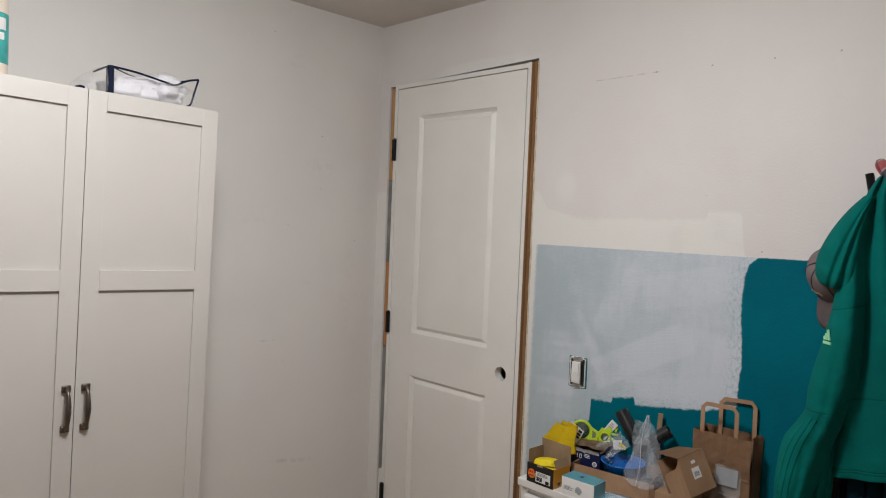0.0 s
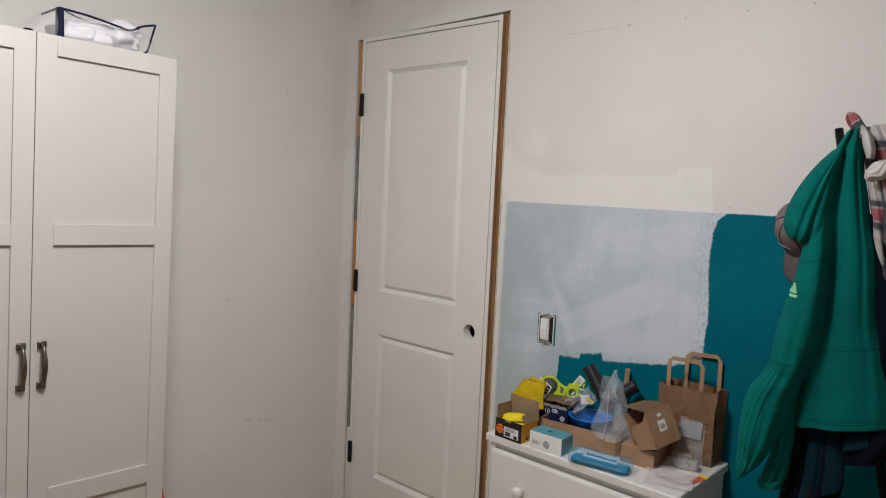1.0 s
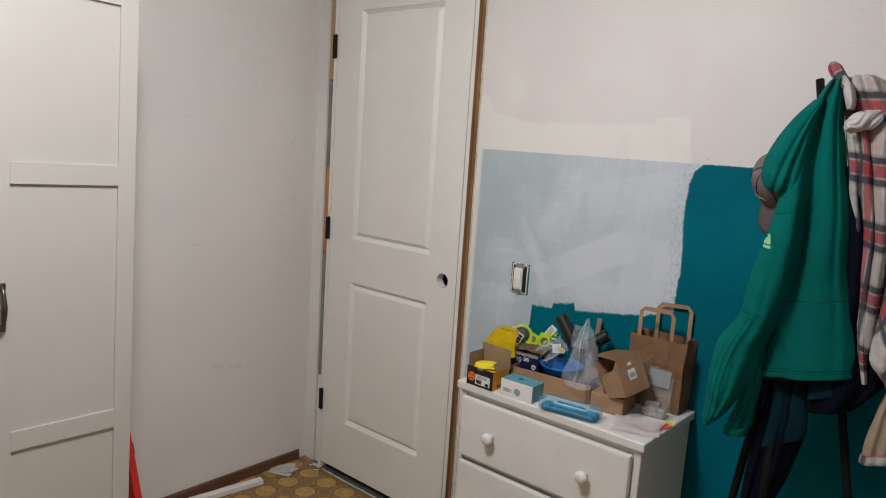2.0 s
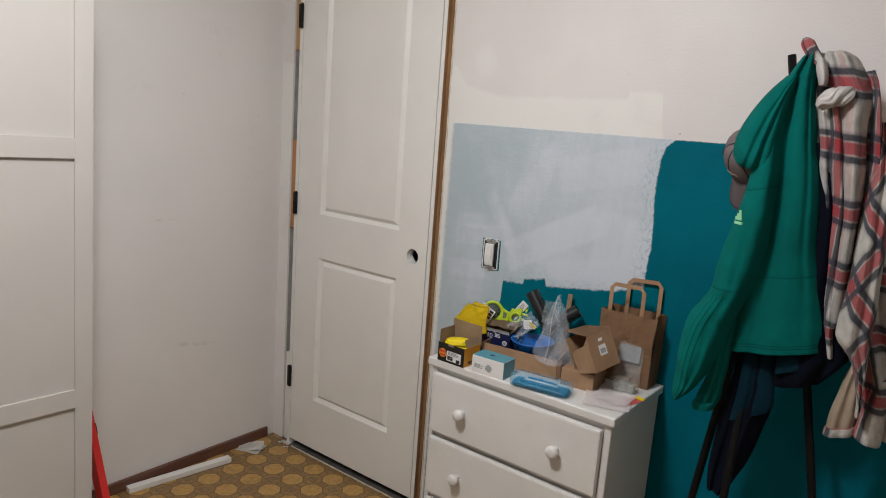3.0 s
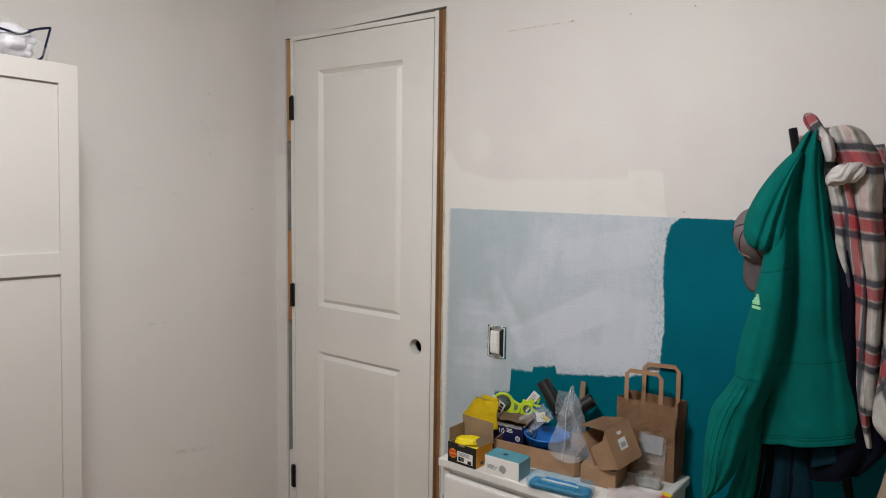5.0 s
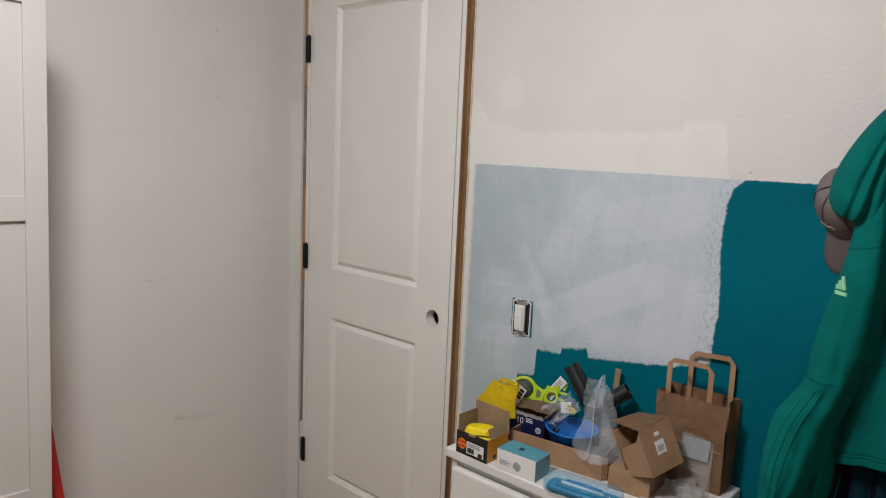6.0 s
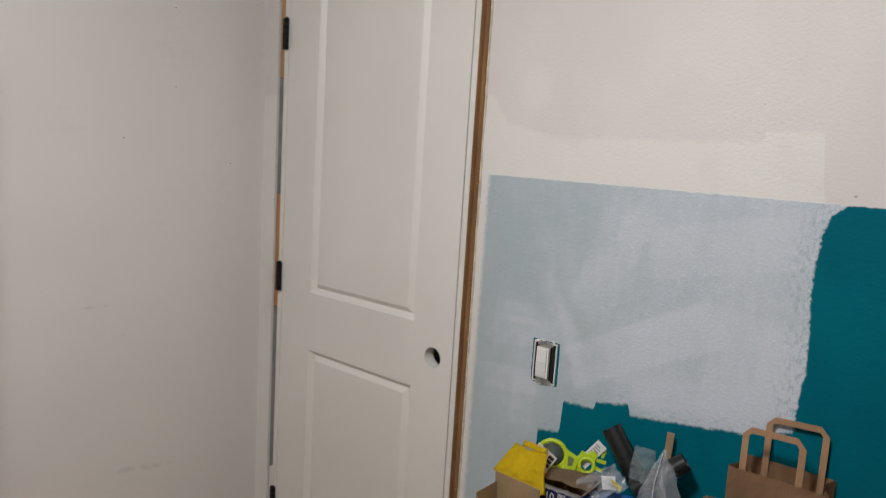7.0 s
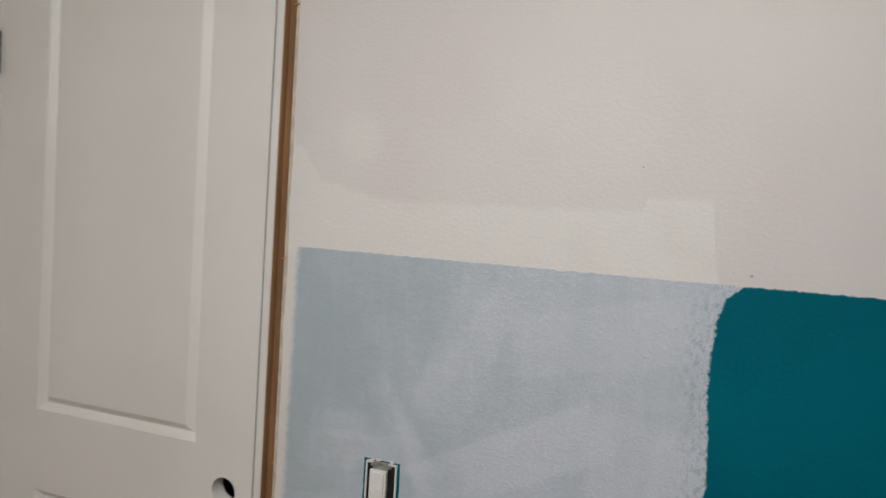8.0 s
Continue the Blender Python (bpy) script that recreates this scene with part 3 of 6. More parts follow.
def ragged(x0, x1, y, z0, z1, amp, step=0.02):
    """A thin strip with one torn, uneven edge, standing against the wall."""
    bm = bmesh.new()
    n = int((z1 - z0) / step)
    rows = []
    for i in range(n + 1):
        z = z0 + (z1 - z0) * i / n
        a = x1 + amp * (noise.noise((z * 9, 2.0, 0)) + 0.5 * noise.noise((z * 40, 5.0, 0)))
        rows.append([bm.verts.new((x0, y, z)), bm.verts.new((a, y, z)), bm.verts.new((a, y + 0.004, z)), bm.verts.new((x0, y + 0.004, z))])
    for a, b in zip(rows, rows[1:]):
        for k in range(4):
            bm.faces.new((a[k], a[(k + 1) % 4], b[(k + 1) % 4], b[k]))
    bm.faces.new(rows[0])
    bm.faces.new(rows[-1][::-1])
    bmesh.ops.recalc_face_normals(bm, faces=bm.faces[:])
    return bm


edge = ragged(-0.026, -0.031, 0.0, 0.16, 0.831, 0.003)
edge.transform(Matrix(((0, 0, 1, 0), (1, 0, 0, 0), (0, 1, 0, 0.0012), (0, 0, 0, 1))))
bmesh.ops.recalc_face_normals(edge, faces=edge.faces[:])
setting("trim_vinyl_edge", edge, M_GYPSUM, "torn pale edge of the vinyl sheet at the door")

# rough opening: studs, torn drywall edge, shims
setting("trim_torn_edge", ragged(0.8615, 0.866, -0.003, 0.0, 2.072, 0.003), M_GYPSUM, "torn pale drywall edge beside the door")
setting("trim_rough_stud", fuse(box(0.8503, 0.8613, -0.006, 0.10, 0.0, 2.070), box(0.0625, 0.066, 0.012, 0.10, 0.0, 2.06)), (M_JAMBSIDE,), "bare brown stud at the door opening")
setting("trim_old_frame", box(0.066, 0.0665, 0.006, 0.1, 0.0, 2.06), M_STUD, "grey old framing in the gap beside the door")
for i, (z0, z1, x1, mat) in enumerate(((1.80, 2.06, 0.1205, M_PINE), (1.668, 1.80, 0.118, M_PINE), (0.948, 1.312, 0.1205, M_SHIM), (0.0, 0.40, 0.1205, M_TRIMWHITE))):
    setting("trim_shim", box(0.0672, x1, 0.006, 0.05, z0, z1, 0.001), mat, "wooden shim wedged beside the door frame")

for i, (sx, sz, sl, sa) in enumerate(((0.862, 1.408, 0.012, 70), (0.861, 1.02, 0.010, 20), (0.862, 1.87, 0.014, 84), (0.858, 0.62, 0.010, 35), (0.862, 0.20, 0.014, 60))):
    setting("trim_splinter", tube([(0, 0, -sl / 2), (0.001, -0.002, 0), (0, 0, sl / 2)], [0.0006, 0.0022, 0.0005], 6), M_SHIM, "torn splinter at the door opening").matrix_basis = pose(sx, -0.005, sz, 0, sa, 0)

# ---- door ----
DX0, DX1, DY, DZ0, DZ1 = 0.1398, 0.8268, -0.019, 0.032, 2.044


def door_leaf():
    bm = bmesh.new()
    xs = [DX0, 0.2735, 0.693, DX1]
    zs = [DZ0, 0.247, 0.856, 1.033, 1.925, DZ1]
    g = [[bm.verts.new((x, DY, z)) for z in zs] for x in xs]
    for i in range(3):
        for j in range(5):
            q = (g[i][j], g[i + 1][j], g[i + 1][j + 1], g[i][j + 1])
            if i == 1 and j in (1, 3):
                ring = list(q)
                x0, x1, z0, z1 = xs[1], xs[2], zs[j], zs[j + 1]
                for ins, dep in ((0.0012, 0.0022), (0.003, 0.0045), (0.0130, 0.0148), (0.0142, 0.0156), (0.0154, 0.0150), (0.0272, 0.0050), (0.0300, 0.0036)):
                    nr = [bm.verts.new((x, DY + dep, z)) for x, z in ((x0 + ins, z0 + ins), (x1 - ins, z0 + ins), (x1 - ins, z1 - ins), (x0 + ins, z1 - ins))]
                    for k in range(4):
                        bm.faces.new((ring[k], ring[(k + 1) % 4], nr[(k + 1) % 4], nr[k]))
                    ring = nr
                bm.faces.new(ring)
            else:
                bm.faces.new(q)
    back = [bm.verts.new((x, DY + 0.035, z)) for x, z in ((DX0, DZ0), (DX1, DZ0), (DX1, DZ1), (DX0, DZ1))]
    bm.faces.new(back[::-1])
    rim = [[g[i][0] for i in range(4)], [g[3][j] for j in range(6)], [g[i][5] for i in (3, 2, 1, 0)], [g[0][j] for j in (5, 4, 3, 2, 1, 0)]]
    for k, side in enumerate(rim):
        bm.faces.new(side + [back[(k + 1) % 4], back[k]])
    bmesh.ops.recalc_face_normals(bm, faces=bm.faces[:])
    return bm


def cut(ob, cutter_bm):
    """Take the cutter's volume out of the mesh."""
    me = bpy.data.meshes.new("cutter")
    cutter_bm.to_mesh(me)
    cutter_bm.free()
    c = new("cutter", me)
    md = ob.modifiers.new("cut", "BOOLEAN")
    md.object, md.solver = c, "EXACT"
    res = bpy.data.meshes.new_from_object(ob.evaluated_get(bpy.context.evaluated_depsgraph_get()))
    ob.modifiers.clear()
    ob.data = res
    bpy.data.objects.remove(c)


door = thing("door_1", (0, 0, 0), 0, "closed white two-panel door with an empty lock hole", "door", kind="structure")
leaf = part("door_leaf", door_leaf(), M_DOOR, door)
cut(leaf, tube([(0.763, -0.06, 0.950), (0.763, 0.06, 0.950)], 0.0267, 40))
part("latch_plate", box(DX1 - 0.0004, DX1 + 0.0008, DY + 0.006, DY + 0.029, 0.925, 0.98, 0.0004), M_STEEL, door, "small steel latch plate")
for hz in (1.792, 1.061, 0.317):
    kn = fuse(*[tube([(0.1350, -0.0275, hz - 0.0445 + k * 0.018), (0.1350, -0.0275, hz - 0.0445 + k * 0.018 + 0.0172)], 0.0072, 14) for k in range(5)])
    hb = fuse(kn, box(0.1200, 0.1340, -0.0300, -0.0222, hz - 0.0445, hz + 0.0445, 0.0008), tube([(0.1350, -0.0275, hz + 0.0445), (0.1350, -0.0275, hz + 0.049)], [0.0045, 0.003], 12))
    part("hinge", hb, M_BLACKMETAL, door, "matt black steel butt hinge")

frame_1 = thing("door_frame", (0, 0, 0), 0, "unfinished white door jamb standing proud of the wall", "door frame", kind="structure")
part("jamb", box(0.1210, 0.1385, -0.022, 0.095, 0.0, 2.066, 0.0012), M_TRIMWHITE, frame_1)
part("jamb", box(0.8325, 0.8475, -0.022, 0.095, 0.0, 2.066, 0.0012), M_TRIMWHITE, frame_1)
part("head_jamb", box(0.1385, 0.8325, -0.022, 0.095, 2.0468, 2.064, 0.0012), M_TRIMWHITE, frame_1)
part("raw_side", box(0.8475, 0.8500, -0.0205, 0.095, 0.0, 2.066, 0.0005), M_JAMBSIDE, frame_1, "bare brown wood side of the jamb")
part("door_stop", fuse(box(0.1385, 0.150, 0.018, 0.05, 0.0, 2.0468), box(0.8205, 0.8325, 0.018, 0.05, 0.0, 2.0468), box(0.150, 0.8205, 0.018, 0.05, 2.035, 2.0468)), M_TRIMWHITE, frame_1)

# ---- wardrobe ----
# it leans a little towards the door; y runs from its near-door side
WX, WH, WW = 0.418, 1.797, 0.727
WM = -WW / 2
ward = thing("wardrobe", (0, -1.006, 0.0), 0, "tall warm-white two-door wardrobe with framed panel doors, against the wall", "wardrobe")
ward.matrix_basis = pose(0, -1.006, 0.0, -1.36, 0, 0)
part("side_panel", box(0.006, WX - 0.021, -0.018, 0.0, 0.0, WH, 0.001), M_WARD, ward)
part("side_panel", box(0.006, WX - 0.021, -WW, -WW + 0.018, 0.0, WH, 0.001), M_WARD, ward)
part("top_panel", box(0.006, WX - 0.021, -WW + 0.018, -0.018, WH - 0.018, WH - 0.001, 0.001), M_WARD, ward)
part("back_panel", box(0.003, 0.006, -WW + 0.003, -0.003, 0.05, WH - 0.003), M_WARD, ward)
part("plinth", box(0.03, 0.36, -WW + 0.018, -0.018, 0.0, 0.06), M_WARD, ward)


def ward_door(y0, y1, knob_y):
    d = part("door", box(WX - 0.018, WX - 0.008, y0 + 0.0008, y1 - 0.0008, 0.035, WH), M_WARD, ward)
    f0, f1 = WX - 0.008, WX
    s = 0.0485
    part("stile", box(f0, f1, y0 + 0.0008, y0 + s, 0.035, WH, 0.0012), M_WARD, d)
    part("stile", box(f0, f1, y1 - s, y1 - 0.0008, 0.035, WH, 0.0012), M_WARD, d)
    for z0, z1 in ((1.747, WH), (1.265, 1.320), (0.566, 0.619), (0.035, 0.09)):
        part("rail", box(f0, f1 + 0.0008, y0 + s, y1 - s, z0, z1, 0.0008), M_WARD, d)
    pts = smooth_path([(WX + 0.004, knob_y, 0.900, 0.0055), (WX + 0.022, knob_y, 0.912, 0.0050), (WX + 0.030, knob_y, 0.955, 0.0075), (WX + 0.022, knob_y, 0.998, 0.0050), (WX + 0.004, knob_y, 1.010, 0.0055)], 6)
    bar = tube([p[:3] for p in pts], [p[3] for p in pts], 12, flat=1.0)
    feet = [box(WX + 0.0005, WX + 0.009, knob_y - 0.011, knob_y + 0.011, z - 0.009, z + 0.009, 0.003) for z in (0.902, 1.008)]
    part("handle", fuse(bar, *feet), M_BRONZE, d, "arched aged-bronze handle", True)


ward_door(-WW, WM, -0.386)
ward_door(WM, 0.0, -0.338)

# ---- dresser ----
TOP = 0.746
RX0, RX1, RY0 = 1.113, 1.708, -0.329
dresser = thing("dresser", (0, 0, 0), 0, "white painted chest of drawers with round knobs, under the switch", "dresser")
part("dresser_top", box(RX0, RX1, RY0 - 0.006, -0.004, TOP - 0.024, TOP, 0.005, 3), M_DRESS, dresser)
part("body", fuse(box(RX0 + 0.012, RX0 + 0.030, RY0 + 0.006, -0.006, 0.0, TOP - 0.024, 0.003), box(RX1 - 0.030, RX1 - 0.010, RY0 + 0.006, -0.006, 0.0, TOP - 0.024, 0.004),
                  box(RX0 + 0.030, RX1 - 0.030, RY0 + 0.012, RY0 + 0.030, 0.0, TOP - 0.024)), M_DRESS, dresser)
for z1 in (0.706, 0.506, 0.306):
    dr = part("drawer_front", box(RX0 + 0.028, RX1 - 0.030, RY0 - 0.013, RY0 + 0.008, z1 - 0.182, z1, 0.0065, 2), M_DRESS, dresser)
    for kx in (1.257, 1.561):
        kb = turned([(0.0, 0.032), (0.010, 0.0315), (0.0155, 0.028), (0.0175, 0.022), (0.016, 0.015), (0.011, 0.010), (0.0085, 0.005), (0.010, 0.0)][::-1], 28)
        kb.transform(Matrix.Translation((kx, RY0 - 0.0131, z1 - 0.092)) @ pose(0, 0, 0, 90, 0, 0))
        part("knob", kb, M_DRESS, dr, "", True)

# ---- light switch ----
sw = thing("light_switch", (1.0835, 0, 1.013), 0, "bare white rocker switch without its cover plate", "light switch")
part("switch_box", fuse(box(-0.030, -0.027, -0.004, 0.05, -0.048, 0.048), box(0.027, 0.030, -0.004, 0.05, -0.048, 0.048), box(-0.027, 0.027, -0.004, 0.05, 0.045, 0.048), box(-0.027, 0.027, -0.004, 0.05, -0.048, -0.045)), M_TRIMWHITE, sw, "paint-smeared box rim")
# flat black sheet on the wall face, standing for the shade inside the open box
part("recess_shade", box(-0.027, 0.027, -0.0015, 0.0, -0.045, 0.045), M_BLACKPL, sw)
crust = bmesh.new()
for i in range(22):
    cz = (0.050 if i % 2 else -0.050) + rnd.uniform(-0.004, 0.003)
    bmesh.ops.create_icosphere(crust, subdivisions=1, radius=rnd.uniform(0.0014, 0.0030), matrix=pose(rnd.uniform(-0.026, 0.028), -0.0025, cz) @ Matrix.Diagonal((1.4, 0.6, 0.8, 1)))
tagged(part("dried_paint", crust, M_TRIMWHITE, sw, "crust of dried white paint"), "crust of dried white paint", kind="stuff")
strap = fuse(box(-0.016, 0.014, -0.0052, -0.0035, -0.050, 0.050, 0.0006), box(-0.020, 0.020, -0.0050, -0.0036, 0.040, 0.0465, 0.0005), box(-0.020, 0.020, -0.0050, -0.0036, -0.0465, -0.040, 0.0005))
part("strap", strap, M_STEEL, sw, "steel mounting strap with dried paint")
part("rocker_frame", box(-0.0195, 0.0125, -0.0095, -0.0052, -0.036, 0.036, 0.0015), M_SWITCH, sw)
rk = fuse(box(-0.0145, 0.0115, -0.006, 0.0, -0.032, 0.0, 0.001, m=pose(-0.0025, -0.0085, 0, 5, 0, 0)), box(-0.0145, 0.0115, -0.006, 0.0, 0.0, 0.032, 0.001, m=pose(-0.0025, -0.0085, 0, -3, 0, 0)))
part("rocker", rk, M_SWITCH, sw)
for z in (-0.047, 0.047):
    part("screw", tube([(0, -0.0052, z), (0, -0.0072, z)], [0.0035, 0.003], 14), M_STEEL, sw)
from mathutils.bvhtree import BVHTree

# ---- coat rack and what hangs on it ----
RACK = (1.9285, -0.2685)
TURN = 13.0


def sleeve(path, seg=56, sub=9, seed=1.0, amp=0.10, ring_amp=0.05, hem=True, flat=0.7, pleat=0.0):
    """A hanging sleeve: path of (u, v, z, radius), wrinkled round and along."""
    bm = bmesh.new()
    uv = bm.loops.layers.uv.new("UVMap")
    L = smooth_path(path, sub)
    rings, run, d0 = [], 0.0, None
    runs = []
    for i, p in enumerate(L):
        c = Vector(p[:3])
        d = (Vector(L[min(i + 1, len(L) - 1)][:3]) - Vector(L[max(i - 1, 0)][:3])).normalized()
        side = Vector((1, 0, 0))
        side = (side - d * side.dot(d)).normalized()
        up = d.cross(side)
        if i:
            run += (c - Vector(L[i - 1][:3])).length
        runs.append(run)
        r = p[3] * (1 + ring_amp * math.sin(run * 95 + seed * 2) * noise.noise((run * 9, seed, 0)) * 1.8)
        ring = []
        for s in range(seg):
            a = s * math.tau / seg
            w = 1 + amp * (noise.noise((math.cos(a) * 1.5 + seed, math.sin(a) * 1.5, run * 7)) + 0.5 * noise.noise((math.cos(a) * 3, math.sin(a) * 3 + seed, run * 26)))
            w += pleat * (abs(math.sin(2.5 * a + 3 * noise.noise((seed, run * 5, 0)) + seed)) - 0.6)
            ring.append(bm.verts.new(c + (side * math.cos(a) + up * flat * math.sin(a)) * r * w))
        rings.append(ring)
    if hem:
        last = rings[-1]
        mid = Vector(L[-1][:3])
        inner = [bm.verts.new(mid + (v.co - mid) * 0.86) for v in last]
        deep = [bm.verts.new(mid + (v.co - mid) * 0.8 - (Vector(L[-1][:3]) - Vector(L[-6][:3])).normalized() * 0.05) for v in last]
        rings += [inner, deep]
        runs += [run + 0.004, run + 0.05]
    for i in range(len(rings) - 1):
        for s in range(seg):
            t = (s + 1) % seg
            f = bm.faces.new((rings[i][s], rings[i][t], rings[i + 1][t], rings[i + 1][s]))
            for lp, (uu, vv) in zip(f.loops, ((s, i), (s + 1, i), (s + 1, i + 1), (s, i + 1))):
                lp[uv].uv = (uu / seg * 0.30, -runs[vv])
    bm.faces.new(rings[0])
    bm.faces.new(rings[-1])
    bmesh.ops.recalc_face_normals(bm, faces=bm.faces[:])
    return bm


def panel(levels, folds=(), seed=1.0, nf=64, nb=16, sub=8, crease=0.0016, soft=5.0, open_foot=True):
    """A hanging length of cloth: levels of (height, left, right, front, back, tilt of the level).
    folds: (place across at the top, at the foot, width, depth at the top, at the foot); a negative depth stands out."""
    bm = bmesh.new()
    uv = bm.loops.layers.uv.new("UVMap")
    L = smooth_path([tuple(l) + (0.0,) * (6 - len(l)) for l in levels], sub)
    rings, maps = [], []
    for i, (z, l, r, f, b, tilt) in enumerate(L):
        k = i / (len(L) - 1)
        ring, run, last, row = [], 0.0, None, []
        for j in range(nf + nb):
            front = j < nf
            s = j / (nf - 1) if front else 1 - (j - nf + 1) / (nb + 1)
            turn = abs(2 * s - 1) ** soft
            u = l + (r - l) * s
            if front:
                v = f + (b - f) * 0.5 * turn
                for s0, s1, w, d0, d1 in folds:
                    c = s0 + (s1 - s0) * k + 0.02 * noise.noise((k * 4, seed, s0 * 9))
                    v += (d0 + (d1 - d0) * k) * math.exp(-((s - c) / w) ** 2) * (1 - turn)
                v += crease * (2.2 * noise.noise((u * 13 + seed, z * 8, 0.5)) + 1.2 * noise.noise((u * 34 + z * 16, z * 26, seed)) + 0.5 * noise.noise((u * 80, z * 70 + u * 30, seed)))
            else:
                v = b - (b - f) * 0.5 * turn
            edge = 0.0022 * noise.noise((z * 17, seed, 0)) * (2 * s - 1)
            p = Vector((u + edge, v, z + tilt * (s - 0.5)))
            if last is not None:
                run += (p - last).length
            last = p
            ring.append(bm.verts.new(p))
            row.append(run)
        rings.append(ring)
        maps.append([(q - row[nf // 2], z) for q in row])
    m = nf + nb
    for i in range(len(rings) - 1):
        for s in range(m):
            t = (s + 1) % m
            q = bm.faces.new((rings[i][s], rings[i][t], rings[i + 1][t], rings[i + 1][s]))
            for lp, (a, c) in zip(q.loops, ((i, s), (i, t), (i + 1, t), (i + 1, s))):
                lp[uv].uv = maps[a][c]
    bm.faces.new(rings[0])
    if not open_foot:
        bm.faces.new(rings[-1])
    bmesh.ops.recalc_face_normals(bm, faces=bm.faces[:])
    return bm


rack = thing("coat_rack", (*RACK, 0), TURN, "black metal tripod coat rack hidden by hanging clothes", "coat rack")
for foot, top in (((-0.095, 0.10, 0.004), (0.085, 0.05, 1.60)), ((0.020, -0.005, 0.004), (0.068, 0.075, 1.60)), ((0.345, 0.02, 0.004), (0.0345, 0.226, 1.650))):
    part("pole", tube([foot, top], 0.0094, 20), M_BLACKMETAL, rack, "", True)
    part("foot", tube([(foot[0], foot[1], 0.0), (foot[0], foot[1], 0.02)], 0.0135, 16), M_BLACKPL, rack)
part("hub", tube([(0.06, 0.13, 1.40), (0.06, 0.13, 1.45)], 0.035, 24), M_BLACKMETAL, rack)

# green jacket
hoodie = thing("hooded_jacket", (*RACK, 0), TURN, "teal green zip jacket hanging from the coat rack", "jacket")
part("torso", panel([(1.634, 0.064, 0.078, 0.022, 0.045), (1.620, 0.050, 0.081, 0.010, 0.05), (1.563, 0.026, 0.089, 0.0, 0.06), (1.475, 0.014, 0.105, -0.004, 0.07), (1.362, 0.012, 0.128, -0.008, 0.07),
                     (1.218, 0.008, 0.147, -0.012, 0.07, 0.006), (1.116, 0.002, 0.174, -0.016, 0.07, 0.014), (1.030, -0.004, 0.190, -0.018, 0.07, 0.026), (0.990, -0.003, 0.195, -0.018, 0.065, 0.036), (0.984, -0.002, 0.194, -0.016, 0.06, 0.038)],
                    ((0.42, 0.20, 0.13, 0.016, 0.014), (0.62, 0.50, 0.20, -0.007, -0.006), (0.80, 0.72, 0.05, 0.009, 0.000), (0.90, 0.90, 0.05, 0.004, 0.003)), 2.3, 84), M_GREEN, hoodie, "", True)
part("shoulder", panel([(1.585, 0.030, 0.052, -0.004, 0.03), (1.566, 0.012, 0.050, -0.016, 0.04), (1.544, -0.005, 0.046, -0.026, 0.05), (1.502, -0.031, 0.042, -0.034, 0.06), (1.455, -0.050, 0.040, -0.038, 0.06), (1.419, -0.054, 0.038, -0.040, 0.055, 0.0),
                        (1.398, -0.050, 0.034, -0.036, 0.045, -0.012), (1.386, -0.044, 0.028, -0.026, 0.03, -0.016), (1.380, -0.036, 0.020, -0.014, 0.015, -0.016)],
                       ((0.75, 0.20, 0.06, 0.001, 0.009), (0.80, 0.36, 0.06, -0.001, -0.006), (0.85, 0.52, 0.05, 0.002, 0.010), (0.92, 0.72, 0.06, 0.000, -0.005), (0.95, 0.86, 0.06, 0.006, 0.009)), 5.1, 64, crease=0.0030, soft=3.0, open_foot=False), M_GREEN, hoodie, "", True)
arm = panel([(1.563, 0.016, 0.036, -0.006, 0.02), (1.470, -0.004, 0.037, -0.020, 0.03), (1.400, -0.008, 0.041, -0.030, 0.035), (1.354, -0.014, 0.044, -0.036, 0.035), (1.299, -0.024, 0.046, -0.040, 0.035), (1.223, -0.040, 0.044, -0.044, 0.03), (1.159, -0.053, 0.036, -0.044, 0.03),
             (1.112, -0.056, 0.022, -0.046, 0.03), (1.080, -0.072, 0.014, -0.048, 0.03), (1.040, -0.096, 0.002, -0.050, 0.03), (0.980, -0.105, -0.014, -0.050, 0.025), (0.918, -0.1085, -0.034, -0.046, 0.02), (0.868, -0.109, -0.060, -0.040, 0.012), (0.836, -0.108, -0.088, -0.032, 0.0)],
            ((0.95, 0.92, 0.14, 0.010, 0.006), (0.55, 0.62, 0.25, -0.004, -0.004), (0.30, 0.62, 0.10, 0.000, 0.005)), 1.2, 64, crease=0.0034, soft=3.0, open_foot=False)
arm_skin = BVHTree.FromBMesh(arm)
part("sleeve", arm, M_GREEN, hoodie, "", True)
part("sleeve", panel([(1.040, -0.032, 0.014, 0.0, 0.05), (0.958, -0.035, 0.006, 0.0, 0.05), (0.898, -0.040, 0.002, 0.004, 0.05), (0.846, -0.053, -0.003, 0.008, 0.05), (0.826, -0.057, -0.008, 0.010, 0.048)], ((0.35, 0.40, 0.15, -0.006, -0.006), (0.7, 0.65, 0.10, 0.008, 0.006)), 8.2, 48, soft=3.0), M_GREEN, hoodie, "", True)
part("cuff", panel([(0.830, -0.060, -0.006, 0.006, 0.052, 0.006), (0.822, -0.063, -0.008, 0.004, 0.054, 0.006), (0.809, -0.062, -0.014, 0.006, 0.052, 0.006)], (), 4.2, 36, crease=0.001, soft=3.0), M_GREEN, hoodie, "", True)


def on_arm(u, z, lift):
    """The point of the near sleeve's front at (u, z), and the way it faces."""
    at, nrm, _, _ = arm_skin.ray_cast(Vector((u, -0.3, z)), Vector((0, 1, 0)))
    if at and nrm.y > 0:
        nrm = -nrm
    return (at + nrm * lift, nrm) if at else (None, None)


